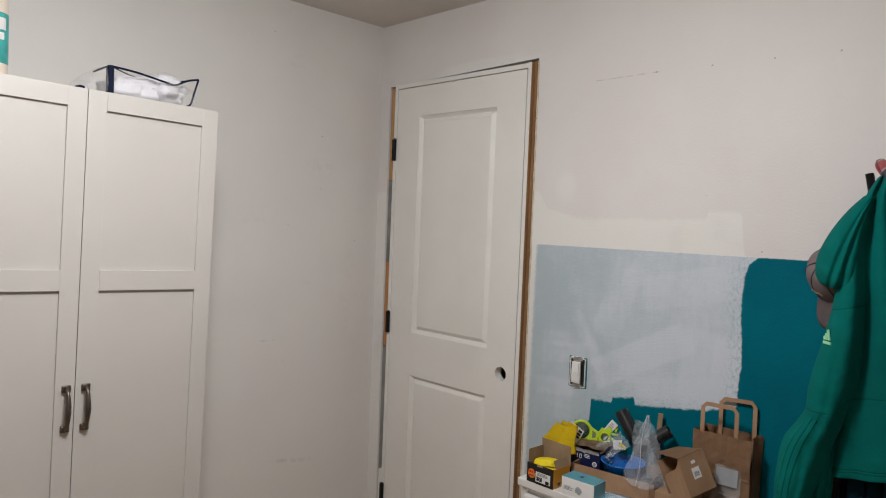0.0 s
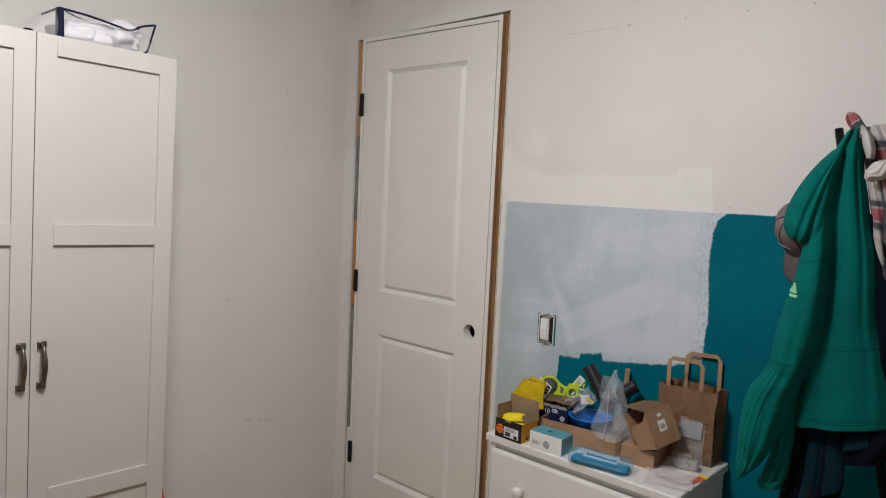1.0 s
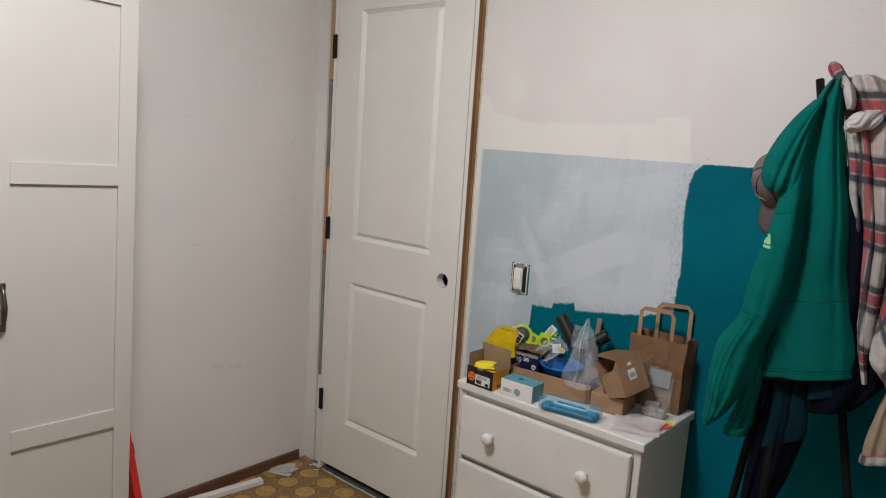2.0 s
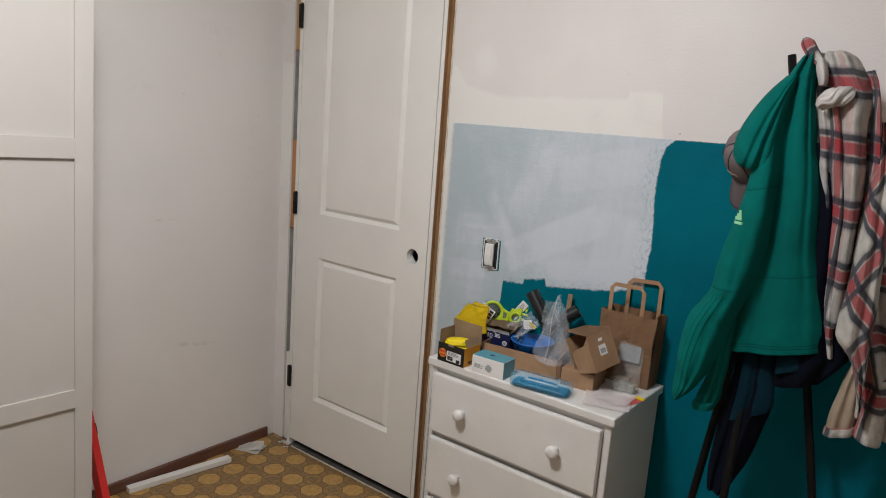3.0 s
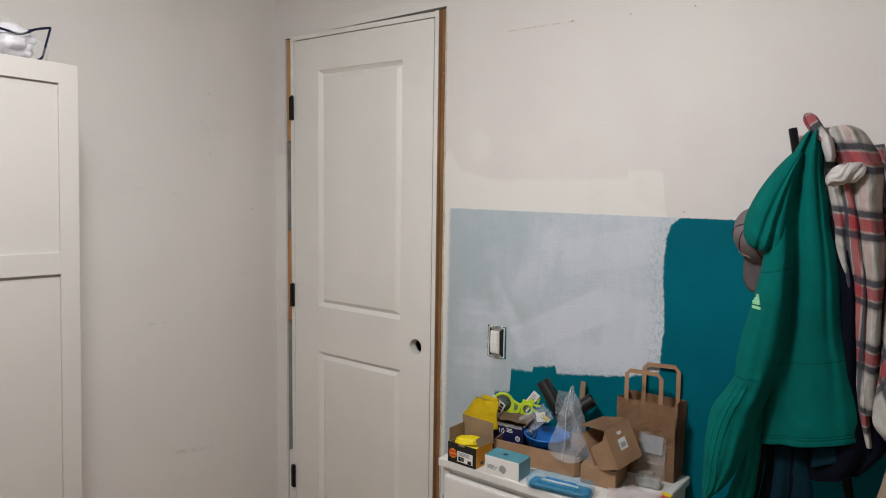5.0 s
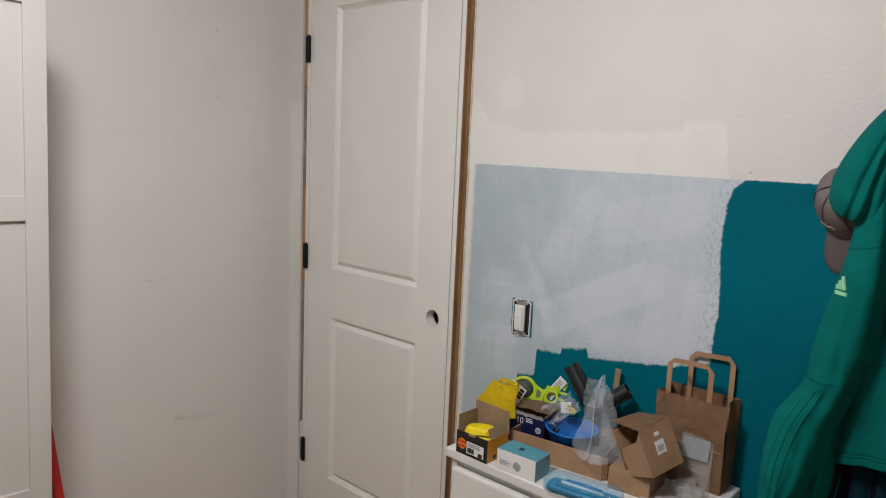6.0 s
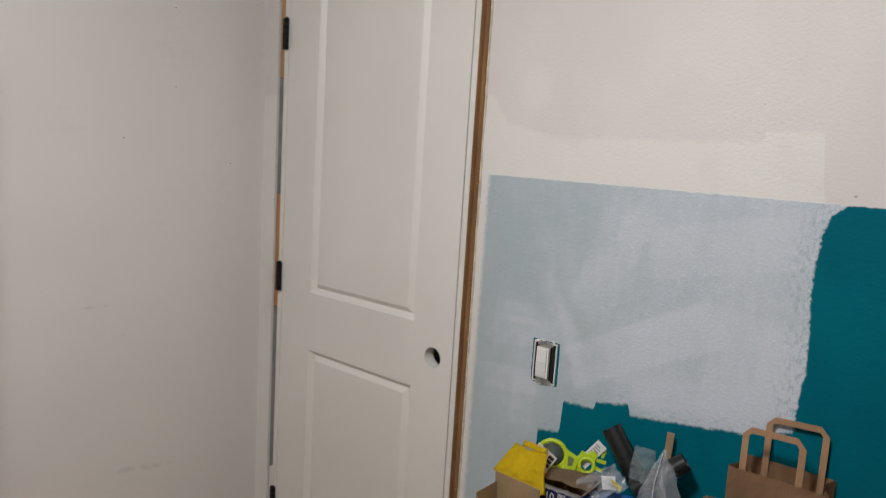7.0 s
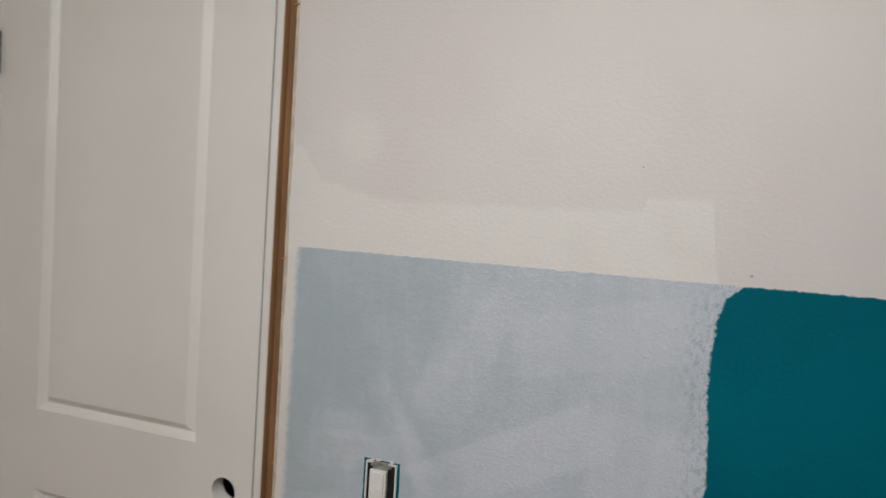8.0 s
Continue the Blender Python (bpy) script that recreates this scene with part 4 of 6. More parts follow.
for i in range(3):
    line = smooth_path([(-0.050 + 0.010 * i, 1.100), (-0.083 + 0.012 * i, 1.030), (-0.0985 + 0.011 * i, 0.950), (-0.103 + 0.010 * i, 0.880), (-0.1045 + 0.006 * i, 0.850)], 8)
    pts = [on_arm(p[0], p[1], 0.0002)[0] for p in line]
    pts = [tuple(p) for p in pts if p]
    part("stripe", tube(pts, 0.0021, 8, flat=0.35), M_GREENLT, hoodie, "lighter green sleeve stripe", True)
mark_at, mark_way = on_arm(-0.018, 1.268, 0.0012)
logo_m = pose(*mark_at, 0, 0, math.degrees(math.atan2(mark_way.x, -mark_way.y))) @ pose(-0.016, 0, -0.006, 0, 0, 0)
for k, hgt in enumerate((0.008, 0.015, 0.023)):
    part("print", box(0, 0.0056, -0.001, 0.002, 0.0088, 0.0088 + hgt, m=logo_m @ pose(0.0047 + 0.0078 * k, 0, 0, 0, -17, 0)), M_MINT, hoodie, "pale mint printed mark")
part("print", box(0, 0.0263, -0.001, 0.002, 0, 0.0060, m=logo_m), M_MINT, hoodie, "pale mint printed mark")

# plaid shirt
shirt = thing("flannel_shirt", (*RACK, 0), TURN, "white, red and navy plaid flannel shirt hanging on the coat rack", "shirt")
part("torso", panel([(1.640, 0.082, 0.132, 0.060, 0.10), (1.625, 0.080, 0.150, 0.045, 0.13), (1.596, 0.082, 0.170, 0.034, 0.15), (1.570, 0.088, 0.193, 0.032, 0.16), (1.534, 0.096, 0.216, 0.032, 0.16), (1.44, 0.115, 0.247, 0.032, 0.16), (1.374, 0.130, 0.264, 0.030, 0.155),
                     (1.25, 0.152, 0.290, 0.026, 0.15), (1.08, 0.190, 0.330, 0.022, 0.14), (0.95, 0.262, 0.350, 0.020, 0.13), (0.85, 0.276, 0.358, 0.018, 0.12), (0.822, 0.278, 0.358, 0.018, 0.12)],
                    ((0.25, 0.30, 0.08, 0.020, 0.012), (0.50, 0.45, 0.08, -0.020, -0.012), (0.70, 0.65, 0.07, 0.024, 0.014), (0.86, 0.84, 0.08, -0.020, -0.012)), 4.4, 80, crease=0.004, soft=3.0), M_PLAIDSHADE, shirt, "", True)
part("shoulder_fold", panel([(1.640, 0.098, 0.140, 0.030, 0.07), (1.628, 0.094, 0.158, 0.006, 0.07), (1.600, 0.098, 0.176, -0.008, 0.07), (1.568, 0.112, 0.192, -0.016, 0.06), (1.545, 0.122, 0.196, -0.016, 0.05), (1.52, 0.136, 0.196, -0.010, 0.05)], ((0.3, 0.4, 0.12, 0.014, 0.010), (0.55, 0.7, 0.12, -0.012, -0.008)), 3.1, 56, crease=0.004, soft=3.0, open_foot=False), M_PLAID, shirt, "", True)
part("front_fold", panel([(1.565, 0.120, 0.193, -0.014, 0.05), (1.530, 0.130, 0.194, -0.024, 0.05), (1.478, 0.139, 0.194, -0.028, 0.05), (1.388, 0.160, 0.206, -0.028, 0.05), (1.312, 0.172, 0.208, -0.026, 0.05), (1.22, 0.176, 0.210, -0.020, 0.05), (1.12, 0.174, 0.214, -0.010, 0.05), (1.06, 0.180, 0.212, 0.004, 0.05)],
                         ((0.15, 0.15, 0.12, 0.008, 0.006), (0.45, 0.5, 0.22, -0.010, -0.006), (0.85, 0.8, 0.08, 0.008, 0.008)), 3.3, 56, crease=0.0034, soft=3.0), M_PLAID, shirt, "", True)
part("front_fold", panel([(1.600, 0.176, 0.192, 0.002, 0.06), (1.565, 0.188, 0.206, -0.006, 0.07), (1.478, 0.194, 0.224, -0.008, 0.07), (1.388, 0.204, 0.238, -0.008, 0.07), (1.30, 0.206, 0.244, -0.006, 0.07), (1.20, 0.206, 0.250, 0.0, 0.07), (1.10, 0.212, 0.250, 0.008, 0.06), (1.00, 0.222, 0.252, 0.022, 0.05)], ((0.3, 0.4, 0.12, 0.010, 0.010), (0.65, 0.7, 0.14, -0.010, -0.010)), 7.7, 44, crease=0.003, soft=3.0), M_PLAIDSHADE, shirt, "", True)
part("front_fold", panel([(1.530, 0.096, 0.146, 0.0, 0.05), (1.465, 0.110, 0.164, -0.006, 0.05), (1.385, 0.122, 0.180, -0.006, 0.05), (1.318, 0.138, 0.192, -0.006, 0.05), (1.22, 0.143, 0.196, -0.002, 0.05), (1.08, 0.152, 0.206, 0.006, 0.05), (0.99, 0.170, 0.220, 0.014, 0.05)], ((0.3, 0.35, 0.12, 0.012, 0.014), (0.6, 0.65, 0.14, -0.010, -0.012), (0.85, 0.9, 0.08, 0.010, 0.010)), 5.9, 48, crease=0.004, soft=3.0), M_PLAIDSHADE, shirt, "", True)
part("sleeve", panel([(1.500, 0.214, 0.228, 0.010, 0.05), (1.44, 0.216, 0.240, -0.014, 0.05), (1.374, 0.214, 0.252, -0.030, 0.04), (1.310, 0.208, 0.258, -0.040, 0.04), (1.240, 0.208, 0.264, -0.046, 0.035), (1.14, 0.206, 0.268, -0.050, 0.03), (1.070, 0.200, 0.270, -0.050, 0.03), (1.040, 0.206, 0.270, -0.048, 0.025), (0.995, 0.240, 0.270, -0.040, 0.02), (0.925, 0.260, 0.272, -0.030, 0.01), (0.880, 0.264, 0.273, -0.022, 0.0)],
                     ((0.25, 0.3, 0.12, -0.008, -0.004), (0.6, 0.6, 0.10, 0.008, 0.006), (0.8, 0.8, 0.10, -0.008, -0.004)), 6.6, 56, crease=0.003, soft=3.0, open_foot=False), M_PLAIDX, shirt, "", True)
part("front_fold", panel([(1.620, 0.080, 0.096, -0.006, 0.03), (1.600, 0.082, 0.104, -0.016, 0.03), (1.578, 0.088, 0.108, -0.018, 0.03), (1.566, 0.092, 0.106, -0.012, 0.02)], ((0.5, 0.5, 0.2, -0.004, -0.004),), 2.9, 32, soft=3.0, open_foot=False), M_WHITEFLAN, shirt, "white brushed front edge", True)
part("collar", sleeve([(0.056, 0.05, 1.666, 0.007), (0.060, 0.04, 1.656, 0.013), (0.068, 0.030, 1.640, 0.014), (0.078, 0.022, 1.625, 0.013), (0.088, 0.012, 1.612, 0.010)], seed=2.2, amp=0.14, hem=False, flat=0.5), M_PLAIDSHADE, shirt, "", True)
part("turned_sleeve_end", sleeve([(0.098, -0.016, 1.522, 0.009), (0.110, -0.028, 1.536, 0.019), (0.125, -0.036, 1.542, 0.021), (0.140, -0.034, 1.549, 0.017), (0.151, -0.022, 1.558, 0.009)], seed=9.2, amp=0.40, ring_amp=0.22, hem=False, flat=0.8, pleat=0.16), M_WHITEFLAN, shirt, "white fleece side turned out", True)
part("lining", panel([(0.985, 0.252, 0.272, 0.030, 0.06), (0.940, 0.238, 0.274, 0.026, 0.06), (0.900, 0.230, 0.274, 0.024, 0.06), (0.850, 0.223, 0.274, 0.024, 0.06), (0.818, 0.222, 0.272, 0.024, 0.06, 0.012)], ((0.5, 0.5, 0.2, 0.008, 0.008),), 7.0, 40, soft=3.0), M_CREAM, shirt, "cream fleece inside", True)
part("hem", panel([(0.832, 0.219, 0.278, 0.018, 0.066, 0.014), (0.822, 0.218, 0.278, 0.017, 0.066, 0.014), (0.812, 0.219, 0.276, 0.018, 0.064, 0.014)], ((0.5, 0.5, 0.2, 0.006, 0.006),), 7.0, 40, soft=3.0), M_PLAIDSHADE, shirt, "", True)
part("cuff", panel([(0.960, 0.295, 0.322, 0.020, 0.06), (0.900, 0.284, 0.327, 0.012, 0.06), (0.845, 0.276, 0.330, 0.008, 0.06), (0.814, 0.274, 0.330, 0.008, 0.06, -0.010)], ((0.4, 0.4, 0.2, -0.006, -0.006),), 6.1, 40, soft=3.0), M_PLAIDSHADE, shirt, "", True)
for bu, bz in ((0.316, 0.876), (0.320, 0.840)):
    part("button", tube([(bu, 0.016, bz), (bu, 0.0065, bz)], [0.0045, 0.004], 14), M_CAPMARK, shirt, "small tan button")

# dark trousers and a navy top behind
trousers = thing("dark_trousers", (*RACK, 0), TURN, "dark navy and teal trousers hanging from the rack", "trousers")
part("leg", panel([(1.08, 0.0, 0.13, 0.06, 0.11), (0.966, 0.020, 0.104, 0.046, 0.10), (0.850, 0.010, 0.110, 0.040, 0.09), (0.786, 0.002, 0.100, 0.038, 0.09), (0.708, -0.004, 0.082, 0.036, 0.08), (0.64, -0.006, 0.056, 0.036, 0.07), (0.600, -0.002, 0.040, 0.036, 0.07)], ((0.3, 0.3, 0.1, 0.012, 0.010), (0.6, 0.6, 0.12, -0.010, -0.010)), 3.9, 48), M_NAVY, trousers, "", True)
part("patch", panel([(0.99, 0.034, 0.104, 0.032, 0.05), (0.90, 0.032, 0.106, 0.028, 0.045), (0.852, 0.030, 0.110, 0.026, 0.045), (0.812, 0.022, 0.104, 0.026, 0.042, 0.04)], ((0.4, 0.4, 0.12, 0.008, 0.006),), 1.9, 40), M_DTEAL, trousers, "dark teal panel", True)
navytop = thing("navy_sweater", (*RACK, 0), TURN, "nearly black navy sweater hanging behind the jacket", "sweater")
part("torso", panel([(1.45, 0.10, 0.15, 0.02, 0.08), (1.30, 0.12, 0.185, 0.014, 0.08), (1.12, 0.10, 0.214, 0.010, 0.08), (1.00, 0.09, 0.240, 0.006, 0.08), (0.965, 0.09, 0.236, 0.004, 0.08, 0.02), (0.928, 0.096, 0.212, 0.006, 0.075, 0.03), (0.912, 0.10, 0.20, 0.010, 0.07, 0.03)], ((0.5, 0.5, 0.15, -0.01, -0.01), (0.75, 0.75, 0.1, 0.01, 0.01)), 6.6, 56), M_NAVY, navytop, "", True)
part("lining_edge", panel([(0.982, 0.10, 0.185, 0.002, 0.02, 0.012), (0.962, 0.10, 0.178, 0.0, 0.02, 0.018), (0.944, 0.10, 0.150, 0.0, 0.018, 0.02)], (), 2.6, 32), M_DTEAL, navytop, "dark teal inner edge", True)

# cap
cap = thing("baseball_cap", (*RACK, 0), TURN, "faded mauve-grey cotton baseball cap hung on the rack", "cap")


def cap_crown():
    bm = bmesh.new()
    seg, rows = 36, 14
    R = []
    for j in range(rows + 1):
        t = j / rows
        r = 0.062 * math.cos(t * math.pi / 2 * 0.97) ** 0.75
        h = 0.085 * math.sin(t * math.pi / 2)
        R.append([bm.verts.new((r * math.cos(a) * (1 + 0.05 * noise.noise((math.cos(a) * 2, math.sin(a) * 2, t * 3))), r * math.sin(a), h * (1 + 0.06 * noise.noise((math.cos(a) * 2, t * 4, 1.0))))) for a in (k * math.tau / seg for k in range(seg))])
    for a, b in zip(R, R[1:]):
        for k in range(seg):
            bm.faces.new((a[k], a[(k + 1) % seg], b[(k + 1) % seg], b[k]))
    bm.faces.new(R[-1])
    return bm


def ring_at(m, a, q, h):
    """A small raised eyelet on the crown."""
    p = Vector((q * math.cos(a), q * math.sin(a), h))
    n = Vector((p.x, p.y, p.z * 0.6)).normalized()
    return tube([tuple(m @ (p - n * 0.001)), tuple(m @ (p + n * 0.0016))], [0.0034, 0.0026], 12)


cap_m = pose(-0.004, 0.085, 1.403, 66, 0, -28) @ Matrix.Scale(1.03, 4)
cr = cap_crown()
cr.transform(cap_m)
part("crown", cr, M_CAP, cap, "", True)
for a0 in (195, 240, 285, 330):
    arc = [(0.0625 * math.cos(t * math.pi / 2 * 0.97) ** 0.75, 0.0855 * math.sin(t * math.pi / 2)) for t in (k / 10 for k in range(11))]
    part("seam", tube([tuple(cap_m @ Vector((q * math.cos(radians(a0)), q * math.sin(radians(a0)), h))) for q, h in arc], 0.0011, 6), M_CAPSEAM, cap, "dark stitched seam", True)
for a0 in (262, 307):
    part("eyelet", ring_at(cap_m, radians(a0), 0.045, 0.058), M_CAPSEAM, cap, "dark eyelet")
brim = sheet(lambda u, v: ((0.030 + 0.030 * v) * 0 + 0.048 * math.cos(math.pi * (0.12 + 0.76 * u)) * (1 + 0.05 * v), -(0.030 + 0.030 * math.sin(math.pi * u)) - 0.062 * v * (0.55 + 0.45 * math.sin(math.pi * u)), 0.004 - 0.012 * v * v - 0.010 * (2 * u - 1) ** 2), 16, 8, 0.003)
brim.transform(cap_m)
part("brim", brim, M_CAP, cap, "", True)
badge = tube([tuple(cap_m @ Vector(p)) for p in ((-0.036, -0.0472, 0.034), (-0.031, -0.0494, 0.040), (-0.024, -0.0545, 0.033), (-0.014, -0.0570, 0.039), (-0.010, -0.0588, 0.032))], 0.0017, 8)
part("stitched_mark", badge, M_CAPMARK, cap, "tan stitched mark")
part("button", tube([tuple(cap_m @ Vector((0, 0, 0.083))), tuple(cap_m @ Vector((0, 0, 0.089)))], [0.007, 0.005], 14), M_CAP, cap)

# ---- on the wardrobe ----
bag = thing("bedding_bag", (0.27, -1.142, WH + 0.003), 0, "clear zip bag of white bedding with navy piping", "storage bag")
bag.scale = (1, 0.88, 1)


def lump(sx, sy, sz, at, seed, seg=30, rows=18, rough=0.25):
    bm = bmesh.new()
    bmesh.ops.create_uvsphere(bm, u_segments=seg, v_segments=rows, radius=1.0)
    for v in bm.verts:
        p = v.co.copy()
        k = 1 + rough * (noise.noise(p * 1.6 + Vector((seed, 0, 0))) + 0.5 * noise.noise(p * 4 + Vector((0, seed, 0))))
        e = 0.7
        v.co = Vector((at[0] + sx * math.copysign(abs(p.x) ** e, p.x) * k, at[1] + sy * math.copysign(abs(p.y) ** e, p.y) * k, at[2] + sz * math.copysign(abs(p.z) ** e, p.z) * k))
    return bm


part("bedding", lump(0.090, 0.112, 0.038, (0.0, 0.020, 0.042), 3.0, rough=0.35), M_LINEN, bag, "folded white linen", True)
part("bedding", lump(0.080, 0.060, 0.034, (0.010, 0.070, 0.052), 7.0, rough=0.55), M_LINEN, bag, "folded white linen", True)
part("bedding", lump(0.08, 0.055, 0.030, (0.005, -0.065, 0.036), 5.0, rough=0.4), M_LINEN, bag, "folded white linen", True)


def bag_h(y):
    return (0.082 if y > -0.13 else 0.082 + (y + 0.13) * 0.75) + 0.012 * math.sin(y * 30) - 0.02 * max(0, y - 0.05) / 0.1


def bag_skin():
    bm = bmesh.new()
    rows = []
    for i in range(25):
        y = -0.20 + 0.34 * i / 24
        h = bag_h(y) * (1 + 0.08 * noise.noise((y * 20, 0, 3)))
        w = 0.105
        sec = [(w, 0.003), (w + 0.006, 0.03), (w, h * 0.75), (w - 0.008, h), (0.0, h + 0.006), (-w + 0.01, h), (-w, 0.003)]
        rows.append([bm.verts.new((x + 0.008 * noise.noise((y * 25, x * 9, z * 40)), y, z + (0.006 * noise.noise((x * 22, y * 22, 1.0)) if z > 0.01 else 0))) for x, z in sec])
    for a, b in zip(rows, rows[1:]):
        for k in range(6):
            bm.faces.new((a[k], a[k + 1], b[k + 1], b[k]))
    bm.faces.new(rows[-1])
    bmesh.ops.recalc_face_normals(bm, faces=bm.faces[:])
    return bm


part("clear_cover", bag_skin(), M_VINYLBAG, bag, "", True)
part("end_panel", fuse(box(0.088, 0.112, -0.142, -0.122, 0.002, 0.086, 0.008), box(-0.02, 0.088, -0.139, -0.136, 0.080, 0.085, 0.001)), M_PIPING, bag, "navy fabric zip end")
part("end_flap", box(0.03, 0.07, -0.215, -0.190, 0.001, 0.026, 0.008), M_PIPING, bag, "navy fabric strap end")
part("piping", tube([tuple(p) for p in smooth_path([(0.100, -0.128, 0.084), (0.102, -0.05, 0.078), (0.104, 0.03, 0.066), (0.100, 0.075, 0.062), (0.106, 0.11, 0.078), (0.108, 0.150, 0.088)], 6)], 0.0030, 8), M_PIPING, bag, "", True)
part("piping", tube([tuple(p) for p in smooth_path([(0.108, 0.150, 0.088), (0.107, 0.138, 0.05), (0.106, 0.125, 0.012), (0.104, 0.11, 0.003)], 6)], 0.0032, 8), M_PIPING, bag, "", True)
part("piping", tube([tuple(p) for p in smooth_path([(0.090, -0.125, 0.087), (0.0, -0.06, 0.094), (-0.07, 0.02, 0.096), (-0.06, 0.10, 0.09), (0.108, 0.150, 0.088)], 6)], 0.0022, 8), M_PIPING, bag, "", True)

bottle = thing("lotion_bottle", (0.30, -1.532, WH), 20, "cream bottle with a sea-green printed label", "bottle")
part("body", turned([(0.040, 0.0), (0.045, 0.004), (0.0455, 0.02), (0.0455, 0.20), (0.043, 0.215), (0.03, 0.235), (0.016, 0.242), (0.016, 0.262)], 36), M_BOTTLE, bottle, "", True)
part("label", turned([(0.0460, 0.052), (0.0463, 0.055), (0.0463, 0.175), (0.0460, 0.178)], 36), M_BTEAL, bottle, "sea-green printed label", True)
for z0, z1, a in ((0.135, 0.165, 12), (0.11, 0.128, 8)):
    part("print", fuse(*[box(0.0464, 0.0469, -0.0045, 0.0045, z0, z1, m=pose(0, 0, 0, 0, 0, a0)) for a0 in range(10 - a, 14 + a, 11)]), M_WHITECARD, bottle, "white printed panel")
part("cap", turned([(0.019, 0.258), (0.020, 0.262), (0.020, 0.30), (0.017, 0.303)], 28), M_WHITECARD, bottle, "", True)

# ---- on the floor ----
tool = thing("red_level", (0, 0, 0), 0, "red plastic straightedge leaning between wall and wardrobe", "level")
lean = pose(0.346, -0.895, 0.012, 0, -22.0, 0)
part("bar", box(-0.040, 0.010, -0.012, 0.012, 0.0, 0.86, 0.004, m=lean), M_RED, tool)
part("grip", box(-0.020, 0.004, 0.0118, 0.0165, 0.372, 0.410, 0.002, m=lean), M_BLACKPL, tool, "black rubber grip")
part("grip", box(-0.0485, -0.045, -0.008, 0.008, 0.18, 0.26, 0.001, m=lean), M_BLACKPL, tool, "black rubber grip")

board = thing("trim_board", (0.102, -0.290, 0.0), 0, "offcut of white primed trim lying on the floor", "board")
part("plank", box(-0.032, 0.0, -0.405, 0.0, 0.001, 0.021, 0.0015, m=pose(0, 0, 0, 0, 0, -8)), M_TRIMWHITE, board)


def crumple(sx, sy, h, seed, n=14, lift=0.0):
    return sheet(lambda u, v: ((u - 0.5) * sx * (1 + 0.12 * noise.noise((u * 3, v * 3, seed))), (v - 0.5) * sy * (1 + 0.15 * noise.noise((u * 3, v * 3, seed + 5))),
                               0.003 + h * (0.5 + 0.5 * noise.noise((u * 3.3, v * 3.3, seed))) + h * 0.4 * abs(noise.noise((u * 8, v * 8, seed)))), n, n, 0.0012)


napkin = thing("paper_towel", (0.060, -0.162, 0.0), 24, "crumpled white paper towel on the floor", "paper")
part("fold", crumple(0.105, 0.085, 0.004, 2.0), M_PAPER, napkin)
fold2 = crumple(0.068, 0.070, 0.004, 6.0)
fold2.transform(pose(0.016, 0.006, 0.010, 5, -8, 16))
part("fold", fold2, M_PAPER, napkin)
for i, (x, y, s) in enumerate(((0.125, -0.028, 0.045), (0.155, -0.055, 0.022), (0.105, -0.036, 0.03))):
    scrap = thing("plaster_scrap", (x, y, 0.0), 40 * i, "small white plaster scrap on the floor", "scrap", "plaster scraps at the door")
    part("flake", crumple(s, s * 0.5, 0.007, 3.0 + i, 6), M_PAPER, scrap)

# ---- on the dresser ----


def carton(w, d, h, t=0.0025, m=None):
    """An open box, walls of thickness t, its foot corner at the origin."""
    b = fuse(box(0, w, 0, t, 0, h), box(0, w, d - t, d, 0, h), box(0, t, t, d - t, 0, h), box(w - t, w, t, d - t, 0, h), box(t, w - t, t, d - t, 0, t))
    if m is not None:
        b.transform(m)
    return b


def bars(x0, x1, y, z0, rows, h, gap, seed, thick=0.0006, m=None):
    """Lines of print too small to read, as plain bars."""
    r = random.Random(seed)
    out = []
    for i in range(rows):
        z = z0 - i * (h + gap)
        out.append(box(x0, x0 + (x1 - x0) * r.uniform(0.55, 1.0), y - thick, y, z - h, z))
    b = fuse(*out)
    if m is not None:
        b.transform(m)
    return b


def barcode(x0, x1, y, z0, z1, seed, m=None):
    r = random.Random(seed)
    out, x = [], x0
    while x < x1 - 0.0006:
        w = r.choice((0.0006, 0.0009, 0.0014))
        out.append(box(x, min(x + w, x1), y - 0.0008, y, z0, z1))
        x += w + r.choice((0.0006, 0.001))
    b = fuse(*out)
    if m is not None:
        b.transform(m)
    return b


def lettering(text, size, m):
    cu = bpy.data.curves.new("lettering", "FONT")
    cu.body, cu.size, cu.extrude = text, size, 0.0003
    tmp = new("lettering", cu)
    me = bpy.data.meshes.new_from_object(tmp.evaluated_get(bpy.context.evaluated_depsgraph_get()))
    bpy.data.objects.remove(tmp)
    bm = bmesh.new()
    bm.from_mesh(me)
    bpy.data.meshes.remove(me)
    bm.transform(m)
    return bm


# open black and amber box of yellow foam pads
pads = thing("sanding_pad_box", (1.148, -0.3325, TOP), -1, "open black and amber box with bright yellow foam pads", "box")
part("carton_body", carton(0.093, 0.076, 0.055), M_CARDIN, pads)
part("front_panel", fuse(box(-0.001, 0.034, -0.0018, -0.0002, 0, 0.056), box(0.034, 0.056, -0.0018, -0.0002, 0, 0.050), box(0.056, 0.094, -0.0018, -0.0002, 0, 0.056)), M_BLACKCARD, pads, "black printed front with a thumb notch")
part("side_panel", box(0.0932, 0.0948, 0.0, 0.076, 0, 0.056), M_GOLDCARD, pads, "amber printed side")
part("side_flap", box(-0.0018, -0.0002, 0.004, 0.074, 0.0, 0.092, 0.0005), M_CARDIN, pads, "raised brown inner flap")
part("lid_flap", box(0, 0.104, 0, 0.002, 0, 0.060, 0.0006, m=pose(-0.006, 0.075, 0.053, 6, 1, 0)), M_CARDIN, pads, "raised brown inside of the lid")
